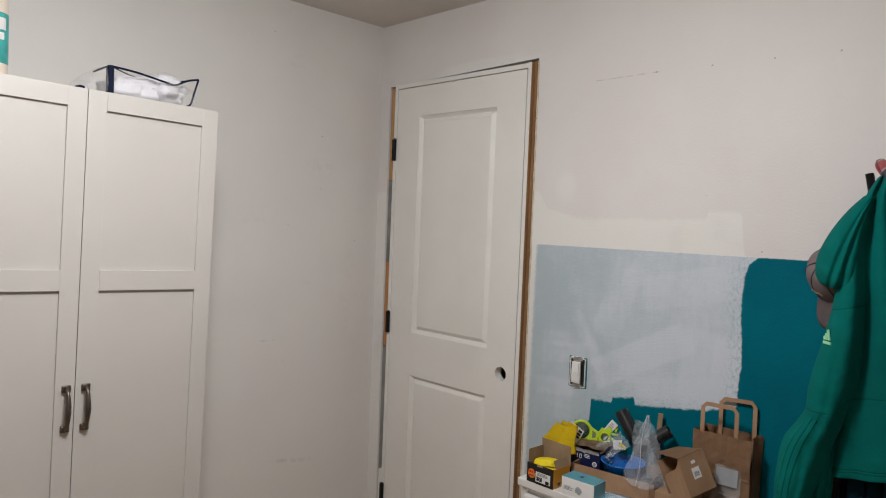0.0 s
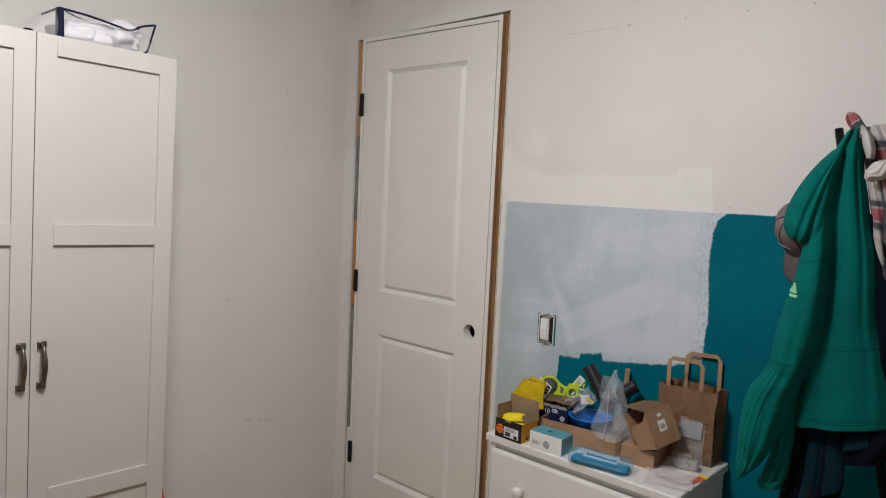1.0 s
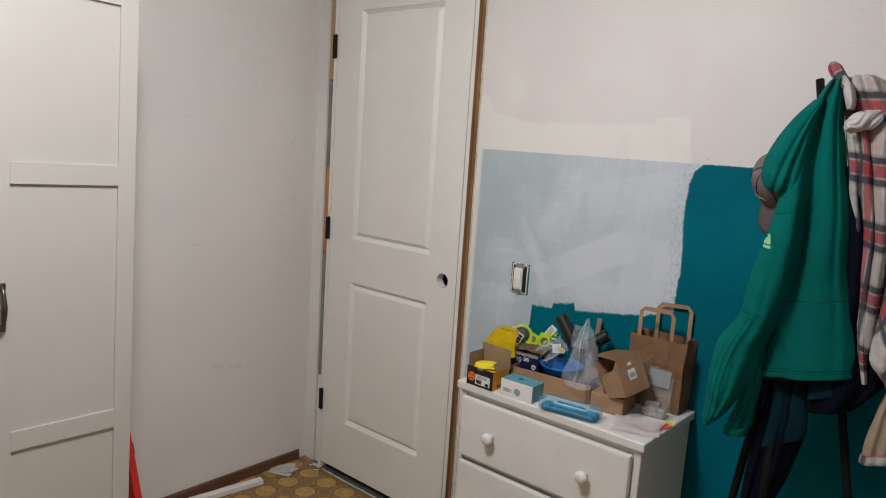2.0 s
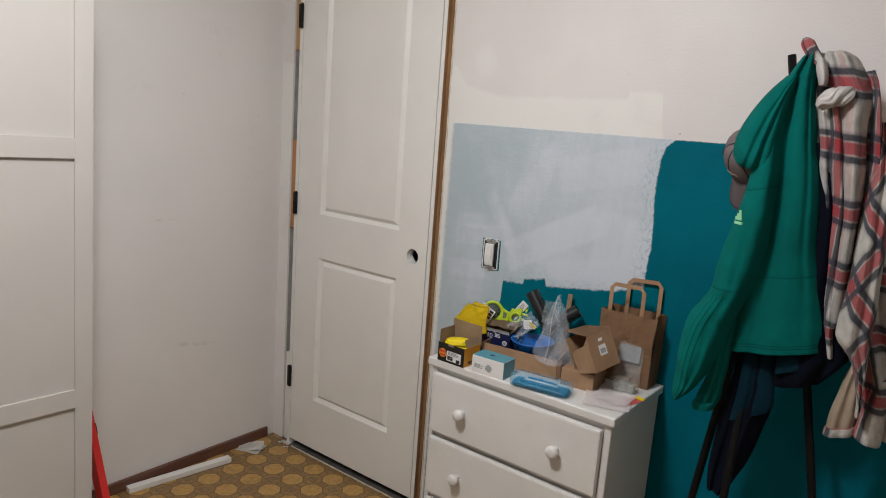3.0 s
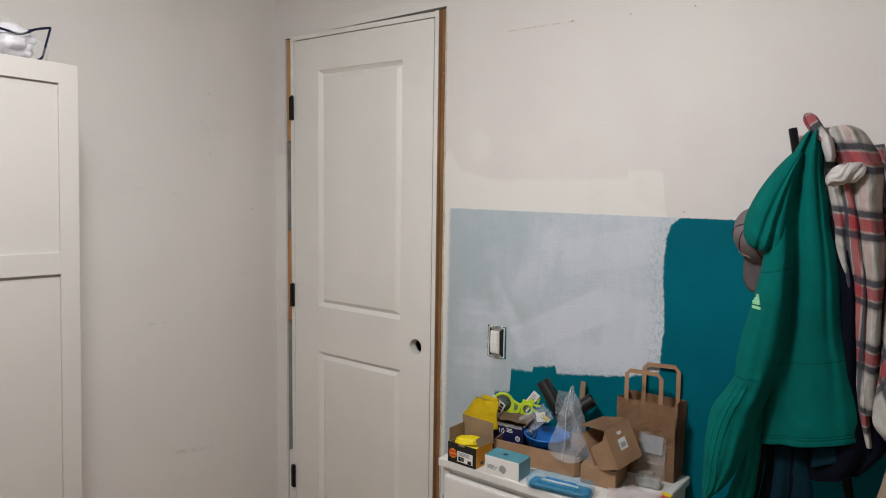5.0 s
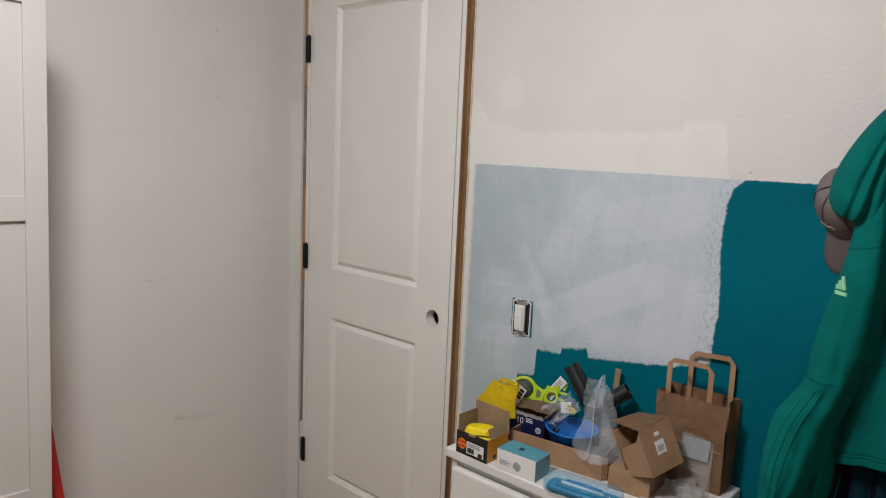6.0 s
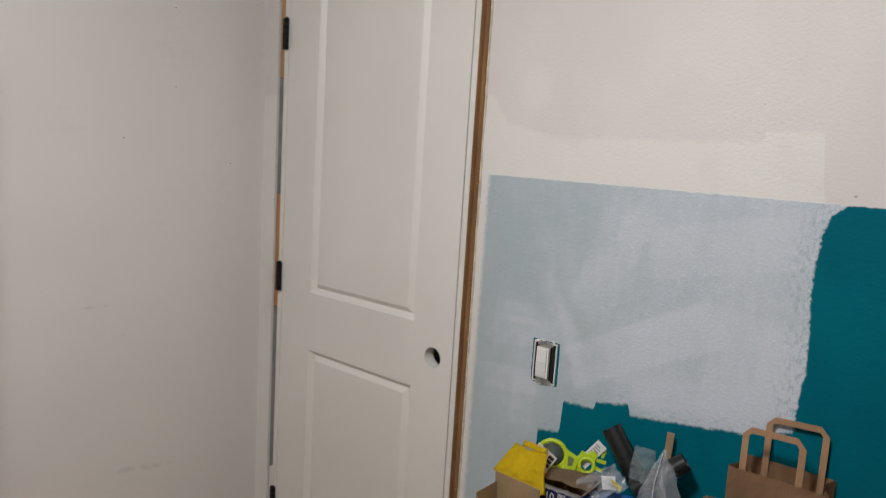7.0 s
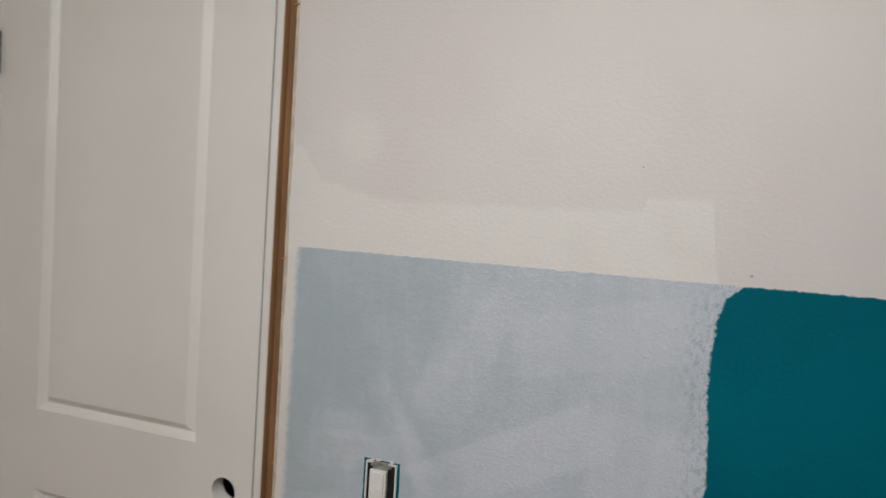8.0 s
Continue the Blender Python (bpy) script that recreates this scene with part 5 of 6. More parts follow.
part("lid_tuck", box(0, 0.0016, 0, 0.0025, 0, 0.026, m=pose(-0.0075, 0.0745, 0.084, 6, 1, 0)), M_NAVYCARD, pads, "navy printed edge of the lid")
part("side_flap", box(0, 0.002, 0, 0.060, 0, 0.024, 0.0005, m=pose(0.0930, 0.012, 0.055, 0, -28, 0)), M_CARDIN, pads)
part("label_sticker", box(0.032, 0.084, -0.0026, -0.0018, 0.007, 0.036), M_WHITECARD, pads, "white label")
part("barcode", barcode(0.036, 0.056, -0.0027, 0.010, 0.022, 3), M_BLACKCARD, pads)
part("print", bars(0.037, 0.079, -0.0027, 0.034, 3, 0.002, 0.0015, 5), M_GREYCARD, pads)
part("print", box(0.068, 0.080, -0.0033, -0.0027, 0.008, 0.017), M_BLACKCARD, pads)
part("emblem", tube([(0.017, -0.0018, 0.026), (0.017, -0.0026, 0.026)], 0.0135, 24), M_GOLDCARD, pads, "round amber emblem")
part("print", fuse(*[box(0.004 + 0.0068 * k, 0.009 + 0.0068 * k, -0.0032, -0.0027, 0.028, 0.035) for k in range(4)], box(0.008, 0.027, -0.0032, -0.0027, 0.018, 0.023)), M_RED, pads, "red and amber printed marks")
part("print", fuse(*[box(0.0949, 0.0954, 0.020 + k * 0.016, 0.032 + k * 0.016, 0.006, 0.015) for k in range(3)]), M_BLACKCARD, pads)
for i, (x, y, z, a) in enumerate(((0.042, 0.036, 0.044, 3), (0.042, 0.033, 0.058, -5))):
    pd = lump(0.038, 0.028, 0.011, (0, 0, 0), 2.0 + i, 32, 16, 0.16)
    pd.transform(pose(x, y, z, a, -5, 12 * i))
    part("foam_pad", pd, M_YELLOW, pads, "bright yellow foam pad", True)

# white and sea-blue carton
soap = thing("small_carton", (1.270, -0.334, TOP), 2.5, "closed white carton with a sea-blue top", "box")
part("carton_body", box(0, 0.103, 0, 0.062, 0, 0.049, 0.0012), M_WHITECARD, soap)
part("top_panel", box(0.0006, 0.1024, 0.0006, 0.0614, 0.0491, 0.0497), M_TEALCARD, soap, "sea-blue printed top")
part("end_panel", box(0.1031, 0.1037, 0.0006, 0.0614, 0.0006, 0.0485), M_TEALCARD, soap, "sea-blue printed end")
part("print", bars(0.008, 0.040, -0.0001, 0.026, 4, 0.0015, 0.0016, 8), M_GREYCARD, soap)
part("print", lump(0.009, 0.0006, 0.009, (0.055, -0.0004, 0.021), 4.0, 14, 8, 0.4), M_GREYCARD, soap, "small grey printed figure")
part("print", box(0.040, 0.052, 0.026, 0.038, 0.0498, 0.0502), M_NAVYCARD, soap)

# cardboard tray with its contents
TRAY = (1.236, -0.239, TOP)
tray = thing("cardboard_tray", TRAY, 6.5, "long open brown cardboard tray full of odds and ends", "tray")
part("tray_body", carton(0.238, 0.168, 0.056, 0.003), M_CARD, tray)
part("flap", box(0.0, 0.003, 0.006, 0.150, 0, 0.026, 0.0006, m=pose(0.2355, 0, 0.054, 0, 30, 0)), M_CARD, tray)
part("flap", box(0.0, 0.012, 0.0, 0.0025, 0, 0.050, m=pose(0.2385, 0.002, 0.004, 0, 0, 38)), M_CARD, tray, "torn corner flap")


def put(ob, m):
    ob.matrix_basis = m
    return ob


glovebox = put(thing("glove_box", label="navy printed box with open tan flaps, standing in the tray", category="box"), pose(1.196, -0.192, TOP + 0.005, 0, 0, 5))
part("carton_body", carton(0.100, 0.092, 0.080), M_CARDIN, glovebox)
part("front_panel", box(-0.0006, 0.1006, -0.0015, -0.0003, 0, 0.081), M_NAVYCARD, glovebox, "navy printed front")
part("side_panel", box(0.1002, 0.1016, 0.0, 0.092, 0, 0.081), M_NAVYCARD, glovebox, "navy printed side")
part("torn_edge", sheet(lambda u, v: (0.0985 * u, -0.0022 - 0.006 * v * v, 0.074 + 0.012 * v + 0.0035 * noise.noise((u * 9, v * 2, 3))), 24, 3, 0.0009), M_WHITECARD, glovebox, "torn pale card edge")
part("flap", sheet(lambda u, v: (0.002 + 0.097 * u + 0.008 * v, 0.092 - 0.076 * v + 0.004 * math.sin(3 * u), 0.092 - 0.010 * v + 0.006 * math.sin(2.6 * v) + 0.003 * noise.noise((u * 4, v * 4, 1))), 14, 8, 0.0014), M_CARDIN, glovebox, "open tan flap")
part("flap", box(0, 0.0015, 0.004, 0.085, 0, 0.034, 0.0004, m=pose(0.0995, 0.003, 0.080, 0, 40, 0)), M_CARDIN, glovebox, "open tan flap")
part("lettering", lettering("10", 0.021, pose(0.022, -0.0016, 0.053, 90, 0, 0)), M_WHITECARD, glovebox, "white printed number 10")
part("print", bars(0.050, 0.072, -0.0016, 0.070, 3, 0.0022, 0.002, 12), M_WHITECARD, glovebox)
part("emblem", tube([(0.085, -0.0015, 0.046), (0.085, -0.0024, 0.046)], 0.0075, 18), M_WHITECARD, glovebox, "round white emblem")
part("emblem_core", tube([(0.085, -0.0024, 0.046), (0.085, -0.0028, 0.046)], 0.0052, 16), M_GREYCARD, glovebox)
part("lettering", lettering("10", 0.014, pose(0.1019, 0.034, 0.050, 90, 0, 90)), M_WHITECARD, glovebox)

glove = put(thing("yellow_glove", label="limp yellow rubber glove lying over the box flaps", category="glove"), pose(1.165, -0.195, 0.822, 0, 0, 4))


def glove_skin(u, v):
    """A limp folded glove: wide at the foot, drawn in and bent back at the top."""
    w = 0.124 - 0.050 * v ** 0.9
    x = (u - 0.5) * w + 0.006 * v
    z = 0.008 + 0.058 * v - 0.016 * u * (1 - v) + 0.004 * math.sin(7 * u) * (1 - v)
    y = -0.012 - 0.026 * math.sin(math.pi * u) * (1 - 0.5 * v) + 0.034 * v * v + 0.006 * noise.noise((u * 3, v * 3, 2)) + 0.003 * noise.noise((u * 9, v * 7, 5))
    return x, y, z


part("palm", sheet(glove_skin, 30, 24, 0.004), M_YCLOTH, glove, "", True)
part("cuff_fold", sheet(lambda u, v: (-0.016 + 0.052 * u, 0.020 + 0.022 * v + 0.004 * noise.noise((u * 5, v * 3, 7)), 0.064 + 0.008 * math.sin(math.pi * v) - 0.004 * u), 14, 8, 0.0035), M_YCLOTH, glove, "", True)

card = put(thing("printed_leaflet", label="white leaflet with black print stuck behind the glove", category="leaflet"), pose(1.188, -0.152, 0.862, 14, 30, 10))
part("leaf", box(-0.028, 0.020, -0.001, 0.0, -0.03, 0.026, 0.0003), M_WHITECARD, card)
part("print", fuse(*[box(0.004, 0.016, -0.0016, -0.001, -0.012 + 0.012 * k, -0.003 + 0.012 * k) for k in range(3)]), M_BLACKCARD, card)

# lime green goggles: a ring with a smoky lens, a side cup and a slotted plate
mask = put(thing("safety_goggles", label="lime green plastic goggle frame with a smoky lens", category="goggles"), pose(1.192, -0.128, 0.867, -15, 0, 26))


def ring(r, tr, m, n=32, sq=1.0):
    pts = [(r * math.cos(k * math.tau / n), 0, r * sq * math.sin(k * math.tau / n)) for k in range(n + 1)]
    b = tube(pts, tr, 8, cap=False)
    b.transform(m)
    return b


def plate(points, y0, y1, bevel=0.0015, m=None):
    """A flat shape of (x, z) points with thickness from y0 to y1."""
    b = bmesh.new()
    f = b.faces.new([b.verts.new((x, y0, z)) for x, z in points])
    for v in bmesh.ops.extrude_face_region(b, geom=[f])["geom"]:
        if isinstance(v, bmesh.types.BMVert):
            v.co.y = y1
    bmesh.ops.recalc_face_normals(b, faces=b.faces[:])
    if bevel:
        bmesh.ops.bevel(b, geom=b.edges[:], offset=bevel, segments=1, affect="EDGES")
    if m is not None:
        b.transform(m)
    return b


part("ring_frame", ring(0.0290, 0.0050, pose(0, 0, 0), 40, 0.96), M_LIME, mask, "", True)
part("lens", turned([(0.0, -0.005), (0.012, -0.004), (0.020, -0.002), (0.0262, 0.002)], 32), M_SMOKE, mask, "smoky grey lens", True).matrix_basis = pose(0, 0, 0, 90, 0, 0)
part("side_cup", plate([(0.014, 0.028), (0.034, 0.012), (0.052, 0.003), (0.058, 0.010), (0.062, 0.004), (0.054, -0.010), (0.050, -0.028), (0.016, -0.030), (0.026, -0.016), (0.029, 0.0), (0.024, 0.016)], -0.006, 0.006, 0.002), M_LIME, mask, "moulded lime side")
part("side_window", plate([(0.034, 0.004), (0.046, -0.002), (0.044, -0.016), (0.034, -0.018)], -0.0068, -0.0058, 0.0), M_SMOKE, mask, "dark slot in the side")
part("boss_ring", ring(0.0150, 0.0044, pose(0.072, -0.002, -0.012), 28), M_LIME, mask, "", True)
part("side_plate", fuse(plate([(0.054, 0.004), (0.060, 0.017), (0.072, 0.013), (0.086, 0.021), (0.093, 0.012), (0.088, -0.004), (0.080, 0.0), (0.062, 0.001)], -0.005, 0.002, 0.0012), plate([(0.052, -0.018), (0.056, -0.037), (0.074, -0.036), (0.078, -0.025), (0.064, -0.024)], -0.005, 0.002, 0.0012)), M_LIME, mask, "slotted lime end plate")
for tx, tz, a0 in ((0.090, 0.016, -14), (0.091, 0.002, 8), (0.086, -0.012, 20)):
    part("rib", box(0.0, 0.020, -0.0045, 0.0015, -0.0034, 0.0034, 0.0012, m=pose(tx, 0, tz, 0, a0, 0)), M_LIME, mask)
part("rib", box(-0.003, 0.003, -0.0045, 0.0015, 0, 0.018, 0.0012, m=pose(0.102, 0, 0.008, 0, 18, 0)), M_LIME, mask)


def pipe(name, p, q, r, label):
    t = thing(name, p, 0, label, "pipe")
    v = Vector(q) - Vector(p)
    d = v.normalized()
    wall = tube([(0, 0, 0), tuple(v)], r, 28, cap=False)
    inner = tube([(0, 0, 0), tuple(v)], r * 0.86, 28, cap=False)
    inner.faces.ensure_lookup_table()
    bmesh.ops.reverse_faces(inner, faces=inner.faces[:])
    b = fuse(wall, inner)
    lip = tube([tuple(v - d * 0.001), tuple(v)], [r, r * 0.86], 28, cap=False)
    part("tube", fuse(b, lip), M_BLACKPL, t, "", True)
    part("end_disc", tube([tuple(v * 0.55), tuple(v * 0.56)], r * 0.85, 24), M_DARK, t)
    return t


pipe("black_pipe", (1.372, -0.072, 0.835), (1.288, -0.064, 0.938), 0.0210, "short black plastic pipe leaning in the tray")
pipe("black_pipe", (1.362, -0.098, 0.842), (1.444, -0.054, 0.913), 0.0195, "short black plastic pipe lying across the tray")
sleeve_card = thing("white_card_sleeve", (1.263, -0.090, 0.878), 10, "white printed card behind the black pipe", "card")
part("leaf", box(-0.012, 0.012, 0, 0.002, -0.035, 0.034, 0.0005, m=pose(0, 0, 0, 0, 36, 0)), M_WHITECARD, sleeve_card)
part("print", bars(-0.008, 0.009, -0.0001, 0.026, 6, 0.003, 0.003, 21, m=pose(0, 0, 0, 0, 36, 0)), M_GREYCARD, sleeve_card)
stick = thing("wooden_stir_stick", (1.392, -0.036, TOP), 0, "flat wooden stick standing in the tray", "stick")
part("stick", box(-0.0075, 0.0075, -0.0015, 0.0015, 0.005, 0.203, 0.001, m=pose(0, 0, 0, -4, 2, 8)), M_CARDIN, stick)

bowl = thing("blue_bowl", (1.360, -0.160, TOP + 0.004), 0, "bright blue plastic bowl standing in the tray", "bowl")
part("bowl", turned([(0.0, 0.004), (0.034, 0.004), (0.040, 0.009), (0.061, 0.070), (0.0645, 0.072), (0.0645, 0.0745), (0.0600, 0.0745), (0.038, 0.013), (0.0, 0.008)], 40), M_BLUE, bowl, "", True)
clip = thing("steel_clip", (1.322, -0.166, TOP + 0.036), 0, "small black and steel clip in the blue bowl", "clip")
part("jaw", tube([(-0.004, -0.02, 0.0), (0.004, -0.024, 0.034), (0.010, -0.022, 0.046)], [0.004, 0.0035, 0.002], 10), M_BLACKPL, clip, "", True)
part("jaw", tube([(0.010, -0.02, 0.0), (0.014, -0.024, 0.030), (0.020, -0.022, 0.042)], [0.004, 0.0035, 0.002], 10), M_BLACKPL, clip, "", True)
part("spring", tube([(-0.018, -0.012, 0.036), (-0.006, -0.016, 0.046), (0.004, -0.014, 0.040)], 0.003, 10), M_STEEL, clip, "", True)


def film_bag(name, at, rz, w, h, label, mat=None, seed=1.0, bulge=0.018, peak=0.0, lean=0.0):
    t = thing(name, at, rz, label, "plastic bag")

    def fn(u, v):
        spread = 1 - peak * v ** 1.4
        k = min(1.0, w / 0.11) ** 1.5 * (noise.noise((u * 4, v * 4, seed)) + 0.6 * noise.noise((u * 11, v * 8, seed + 3)))
        return ((u - 0.5) * w * spread + 0.006 * k, -bulge * math.sin(math.pi * u) * (1 - v) + 0.012 * k + lean * v, h * v + 0.004 * k)

    part("film", sheet(fn, 22, 22), mat or M_FILM, t, "", True)
    return t


cb = film_bag("clear_bag", (1.452, -0.200, TOP + 0.050), 12, 0.118, 0.190, "empty clear plastic bag standing up in a peak", None, 2.0, 0.045, 0.95, 0.0)
part("seam", tube([tuple(p) for p in smooth_path([(-0.012, -0.046, 0.004), (-0.004, -0.040, 0.06), (-0.010, -0.018, 0.12), (-0.002, -0.004, 0.186)], 6)], [0.0022] * 19, 8, flat=0.4), M_ZIP, cb, "milky heat-sealed seam", True)
part("film", sheet(lambda u, v: (-0.004 + 0.062 * u * (1 - v ** 1.3), 0.020 - 0.030 * u + 0.006 * noise.noise((u * 6, v * 5, 9)), 0.012 + 0.160 * v * (1 - 0.25 * u)), 14, 18), M_FILM, cb, "", True)
film_bag("crinkled_bag", (1.378, -0.100, 0.868), 14, 0.052, 0.066, "crumpled glossy clear film bag", M_FOIL, 4.0, 0.014, 0.25)
pouch = film_bag("parts_pouch", (1.334, -0.152, 0.838), 24, 0.098, 0.050, "clear pouch with white slips of paper", None, 6.0, 0.012, 0.1)
pouch.matrix_basis = pose(1.334, -0.152, 0.838, 0, -38, 8)
part("paper_slip", box(-0.016, 0.012, 0.001, 0.002, 0.008, 0.034, m=pose(0.006, 0, 0, -12, 24, 0)), M_PAPER, pouch, "white paper slip")
part("paper_slip", box(-0.012, 0.004, 0.001, 0.002, 0.004, 0.018, m=pose(-0.022, 0, 0, -12, -10, 0)), M_PAPER, pouch, "white paper slip")
part("yellow_tab", box(-0.005, 0.005, 0.001, 0.003, 0.0, 0.028, m=pose(0.030, 0, 0, -12, -30, 0)), M_YELLOW, pouch, "yellow tab")

# two small cartons, one upside down on the other
low = thing("small_brown_carton", (1.496, -0.227, TOP), 6, "low brown cardboard carton beside the paper bag", "box")
part("carton_body", box(0, 0.093, 0, 0.105, 0, 0.049, 0.001), M_CARD, low)
part("tape", box(0.040, 0.054, 0.0, 0.105, 0.0492, 0.0496), M_KRAFT, low, "strip of brown tape")
e2 = Vector((0.026, 0.085, 0.017)).normalized()
e3 = Vector((0.038, 0.0, -0.092))
e3 = (e3 - e2 * e3.dot(e2)).normalized()
e1 = e2.cross(e3)
up_m = Matrix.Translation((1.568, -0.250, 0.905)) @ Matrix((e1, e2, e3)).transposed().to_4x4()
UW, UD, UH, UT = 0.084, 0.090, 0.099, 0.0022
upper = put(thing("tilted_brown_carton", label="brown cardboard carton with open flaps, tipped on another", category="box"), up_m)
part("carton_body", fuse(box(0.0, UT, 0, UD, 0, UH), box(UW - UT, UW, 0, UD, 0, UH), box(UT, UW - UT, UD - UT, UD, 0, UH), box(UT, UW - UT, 0, UD - UT, UH - UT, UH)), M_CARD, upper)
part("lid", sheet(lambda u, v: (0.001 + (UW - 0.002) * u, UD * v * (1 - 0.06 * u), -0.0012 - 0.021 * u * (1 - 0.4 * v) + (0.003 * noise.noise((u * 9, 0.0, 4)) if v < 0.01 else 0)), 20, 8, 0.002), M_CARD, upper, "torn lid standing a little open")
flap_shape = [(0.0, 0.004), (0.018, 0.024), (0.056, 0.034), (0.066, 0.038), (0.072, 0.046), (0.073, 0.060), (0.066, UH), (0.0, UH)]
part("flap", plate(flap_shape, -0.0022, 0.0, 0.0004), M_CARD, upper, "half-open flap")
part("label_sticker", box(-0.0008, -0.0002, 0.030, 0.056, 0.034, 0.062), M_WHITECARD, upper, "white label")
part("barcode", fuse(*[box(-0.0014, -0.0008, 0.034 + 0.0026 * k, 0.0355 + 0.0026 * k, 0.044, 0.056) for k in range(7)]), M_GREYCARD, upper)
part("label_sticker", box(-0.0008, -0.0002, 0.036, 0.050, 0.016, 0.024), M_WHITECARD, upper, "small white label")

# kraft paper bag
kraft = thing("paper_bag", (1.530, -0.084, TOP), 1, "brown kraft paper bag with flat paper handles", "bag")
BW, BD, BH = 0.158, 0.074, 0.203


def bag_wall(fn, nu=10, nv=12):
    return sheet(fn, nu, nv, 0.0012)


def wr(u, v, s):
    return 0.0035 * noise.noise((u * 3, v * 4, s)) + 0.002 * noise.noise((u * 9, v * 9, s))


part("front", bag_wall(lambda u, v: (BW * u, wr(u, v, 1.0) - 0.004 * v, BH * v + (0.004 * noise.noise((u * 4, 0, 1)) if v > 0.95 else 0))), M_KRAFT, kraft)
part("back", bag_wall(lambda u, v: (BW * u, BD + wr(u, v, 2.0) * 0.5, BH * v)), M_KRAFT, kraft)
part("side", bag_wall(lambda u, v: (BW - 0.012 * math.sin(math.pi * u) * v + 0.004 * v, BD * u, BH * v)), M_KRAFT, kraft)
part("side", bag_wall(lambda u, v: (0.012 * math.sin(math.pi * u) * v, BD * u, BH * v)), M_KRAFT, kraft)
part("bottom", box(0.002, BW - 0.002, 0.002, BD - 0.002, 0.001, 0.003), M_KRAFT, kraft)
part("crease", tube([(0.0, -0.001, 0.098), (BW, -0.001, 0.094)], 0.0012, 6), M_KRAFT, kraft)


def handle(x0, x1, y, h, slope):
    w = 0.0056
    path = [(x0, 0.150), (x0 - 0.001, 0.150 + h - 0.010), (x0 + 0.008, 0.150 + h), (x1 - 0.010, 0.150 + h + slope), (x1, 0.150 + h - 0.012 + slope), (x1 + 0.001, 0.150)]
    b = bmesh.new()
    prev = None
    for i, (x, z) in enumerate(path):
        a = path[max(i - 1, 0)]
        c = path[min(i + 1, len(path) - 1)]
        d = Vector((c[0] - a[0], 0, c[1] - a[1])).normalized()
        nrm = Vector((-d.z, 0, d.x)) * w
        row = [b.verts.new(Vector((x, y + o, z)) + s * nrm) for s, o in ((-1, 0), (1, 0), (1, 0.0016), (-1, 0.0016))]
        if prev:
            for k in range(4):
                b.faces.new((prev[k], prev[(k + 1) % 4], row[(k + 1) % 4], row[k]))
        prev = row
    bmesh.ops.recalc_face_normals(b, faces=b.faces[:])
    return b


part("handle", handle(0.022, 0.114, 0.004, 0.126, 0.002), M_KRAFT, kraft, "folded paper handle")
part("handle", handle(0.046, 0.138, BD - 0.006, 0.134, 0.004), M_KRAFT, kraft, "folded paper handle")

clam = thing("clear_clamshell", (1.597, -0.106, TOP + 0.036), 4, "clear plastic clamshell with a white insert", "packaging")
part("shell", box(0, 0.072, 0, 0.006, 0.0, 0.090, 0.002, m=pose(0, 0, 0, -12, 0, 0)), M_VINYLBAG, clam)
part("insert", box(0.006, 0.064, -0.0016, -0.0006, 0.036, 0.082, m=pose(0, 0, 0, -12, 0, 0)), M_GREYCARD, clam, "pale grey insert")
part("rim", tube([(0.008, -0.006, 0.018), (0.066, -0.006, 0.014)], 0.0022, 8), M_VINYLBAG, clam, "", True)
part("rim", tube([(0.006, 0.012, 0.086), (0.062, 0.012, 0.084)], 0.0014, 8), M_VINYLBAG, clam, "", True)
metal = thing("parts_box", (1.611, -0.163, TOP), 9, "small clear plastic box holding metal fittings", "box")
part("box_shell", box(0, 0.072, 0, 0.045, 0.001, 0.042, 0.003), M_VINYLBAG, metal)
part("block", box(0.005, 0.066, 0.004, 0.030, 0.003, 0.026, 0.003), M_STEEL, metal, "grey metal fitting")
part("block", box(0.008, 0.050, 0.024, 0.040, 0.004, 0.034, 0.004, m=pose(0, 0, 0, 0, -4, 0)), M_CAPMARK, metal, "tan card insert")
part("block", box(0.020, 0.062, 0.008, 0.022, 0.026, 0.033, 0.002, m=pose(0, 0, 0, 0, 6, 0)), M_STEEL, metal, "grey metal fitting")
for i, (x, y, a) in enumerate(((0.015, 0.030, 20), (0.030, 0.028, -30), (0.044, 0.032, 60))):
    part("fitting", tube([(x - 0.01, y, 0.020), (x + 0.012, y + 0.004 * math.sin(a), 0.024)], 0.0028, 8), M_CAPMARK, metal, "brass screw", True)

case = thing("pencil_case", (1.402, -0.349, TOP), 9, "translucent blue plastic case with rounded ends", "case")


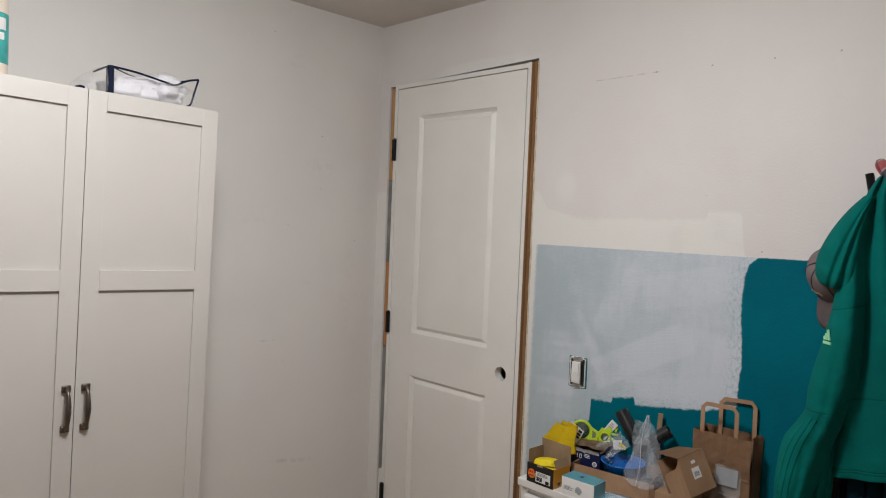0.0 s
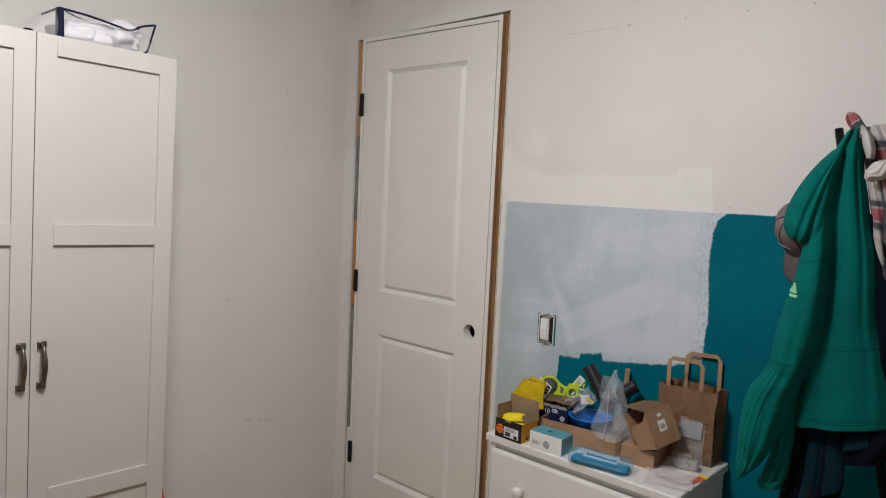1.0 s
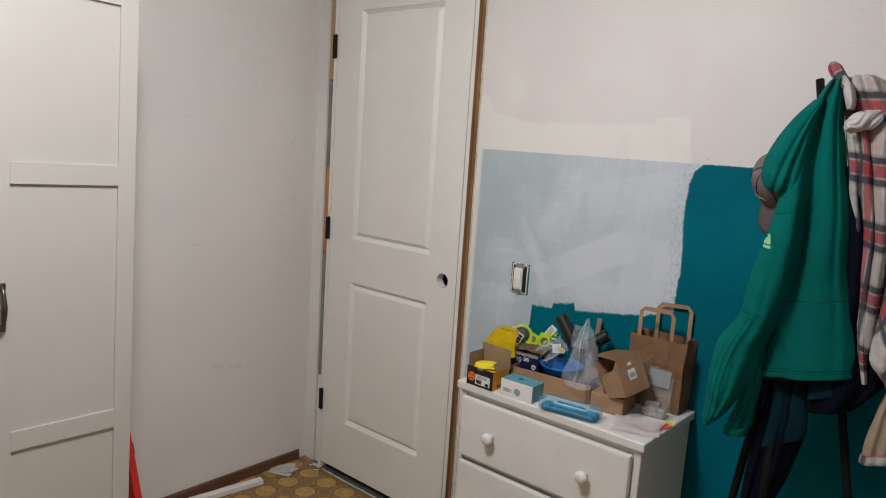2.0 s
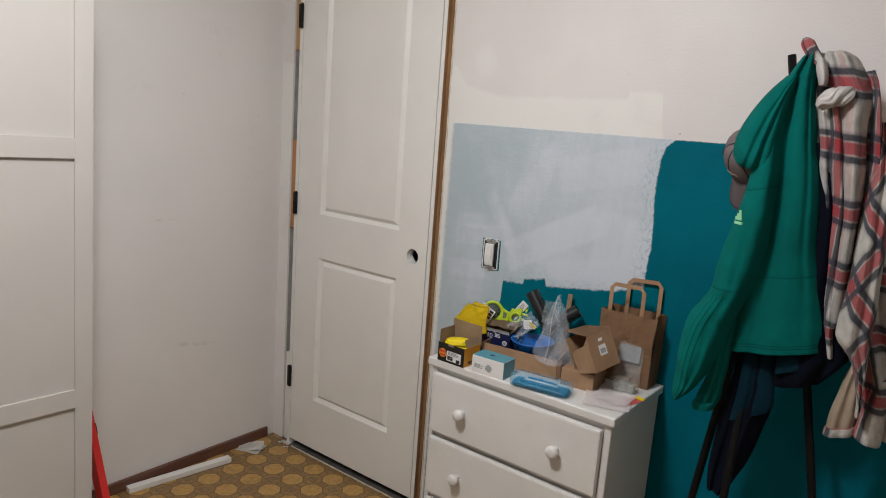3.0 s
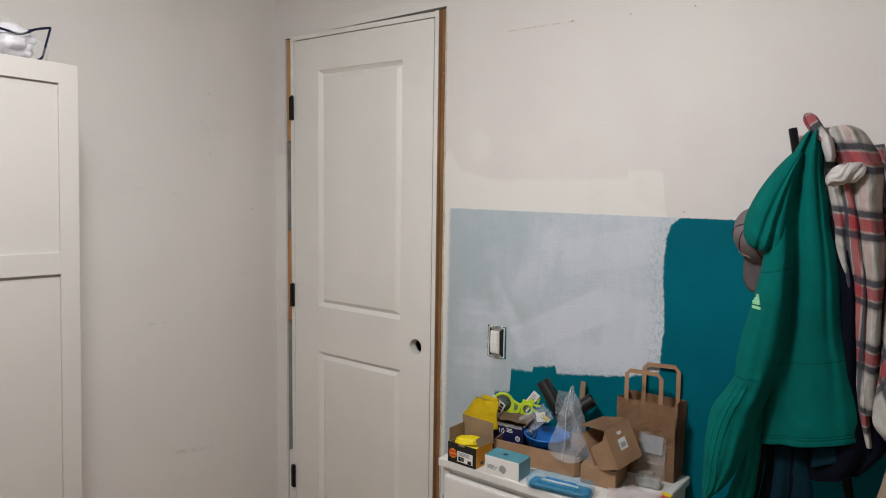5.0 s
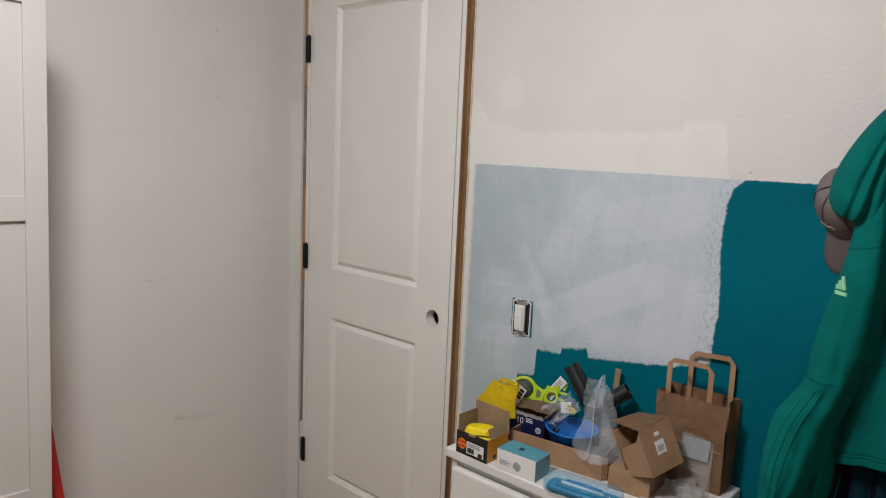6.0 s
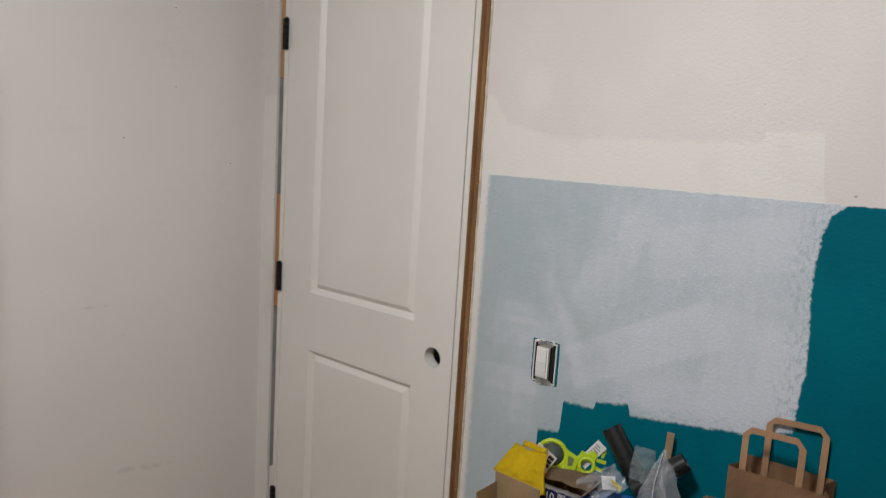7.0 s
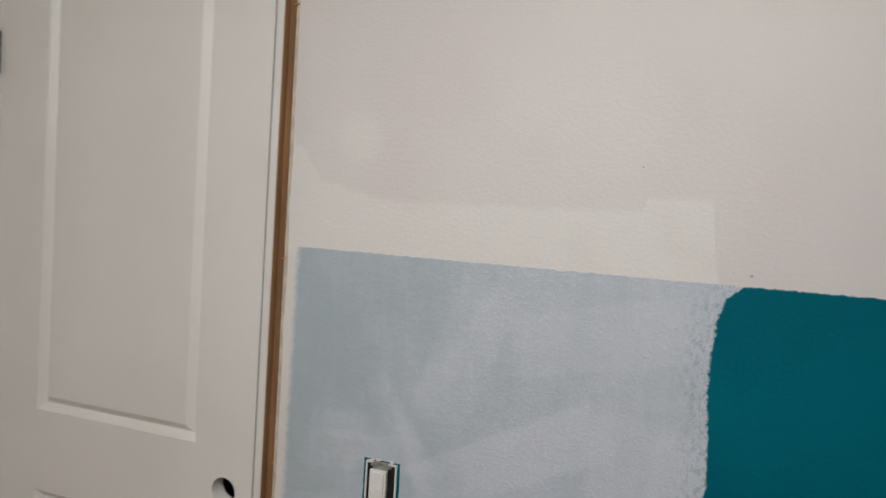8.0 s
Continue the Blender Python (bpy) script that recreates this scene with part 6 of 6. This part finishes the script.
def capsule(l, w, h, rr, n=8):
    bm = bmesh.new()
    prof = [(0.0, -0.5), (0.8, -0.5), (0.96, -0.40), (1.0, -0.06), (1.01, 0.0), (1.0, 0.06), (0.95, 0.38), (0.82, 0.5), (0.0, 0.5)]
    rings = []
    for s, z in prof:
        pts = []
        for cx, cy, a0 in ((l / 2 - rr, w / 2 - rr, 0), (-l / 2 + rr, w / 2 - rr, 90), (-l / 2 + rr, -w / 2 + rr, 180), (l / 2 - rr, -w / 2 + rr, 270)):
            for k in range(n):
                a = radians(a0 + 90 * k / (n - 1))
                off = (1 - s) * w / 2
                pts.append(((cx + rr * math.cos(a)) * (1 - 2 * off / l), (cy + rr * math.sin(a)) * s, z * h))
        rings.append([bm.verts.new(p) for p in pts])
    m = len(rings[0])
    for a, b in zip(rings, rings[1:]):
        for k in range(m):
            bm.faces.new((a[k], a[(k + 1) % m], b[(k + 1) % m], b[k]))
    bmesh.ops.remove_doubles(bm, verts=bm.verts[:], dist=1e-5)
    bmesh.ops.recalc_face_normals(bm, faces=bm.faces[:])
    return bm


shell = capsule(0.170, 0.060, 0.034, 0.017)
shell.transform(pose(0.084, 0.030, 0.0175))
part("shell", shell, M_BLUECASE, case, "", True)
core = capsule(0.156, 0.050, 0.012, 0.014)
core.transform(pose(0.084, 0.030, 0.0095))
part("contents", core, M_CASEBLUE, case, "bright blue tools inside", True)
for k in range(3):
    part("tool", tube([(0.030 + 0.006 * k, 0.016 + 0.014 * k, 0.019), (0.138 - 0.008 * k, 0.015 + 0.014 * k, 0.019)], [0.0042, 0.0034], 10), (M_CASEBLUE, M_WHITECARD, M_BLUE)[k], case, "slim tool inside the case", True)
part("seam", fuse(tube([(0.022, -0.0006, 0.018), (0.148, -0.0006, 0.018)], 0.0016, 8)), M_BLUECASE, case, "", True)

for i, (x, y, rz, w, d, sd) in enumerate(((1.646, -0.250, 20, 0.118, 0.108, 1.5), (1.652, -0.222, 4, 0.095, 0.09, 4.5))):
    zb = thing("zip_bag", (x, y, TOP + 0.001 + 0.004 * i), rz, "flat empty clear zip bag lying on the dresser", "plastic bag", "flat zip bags")
    part("film", sheet(lambda u, v, w=w, d=d, sd=sd: ((u - 0.5) * w, (v - 0.5) * d, 0.003 + 0.006 * (0.5 + 0.5 * noise.noise((u * 3, v * 3, sd)))), 16, 12), M_ZIP, zb, "", True)
tag = thing("price_tag", (1.690, -0.195, TOP + 0.001), 76, "pink-red card tag with a yellow end", "tag")
part("tag_card", box(-0.03, 0.028, -0.016, 0.016, 0.0, 0.001), M_PINK, tag)
part("tag_end", box(0.0285, 0.044, -0.014, 0.014, 0.0003, 0.0015), M_YELLOW, tag, "yellow tag end")
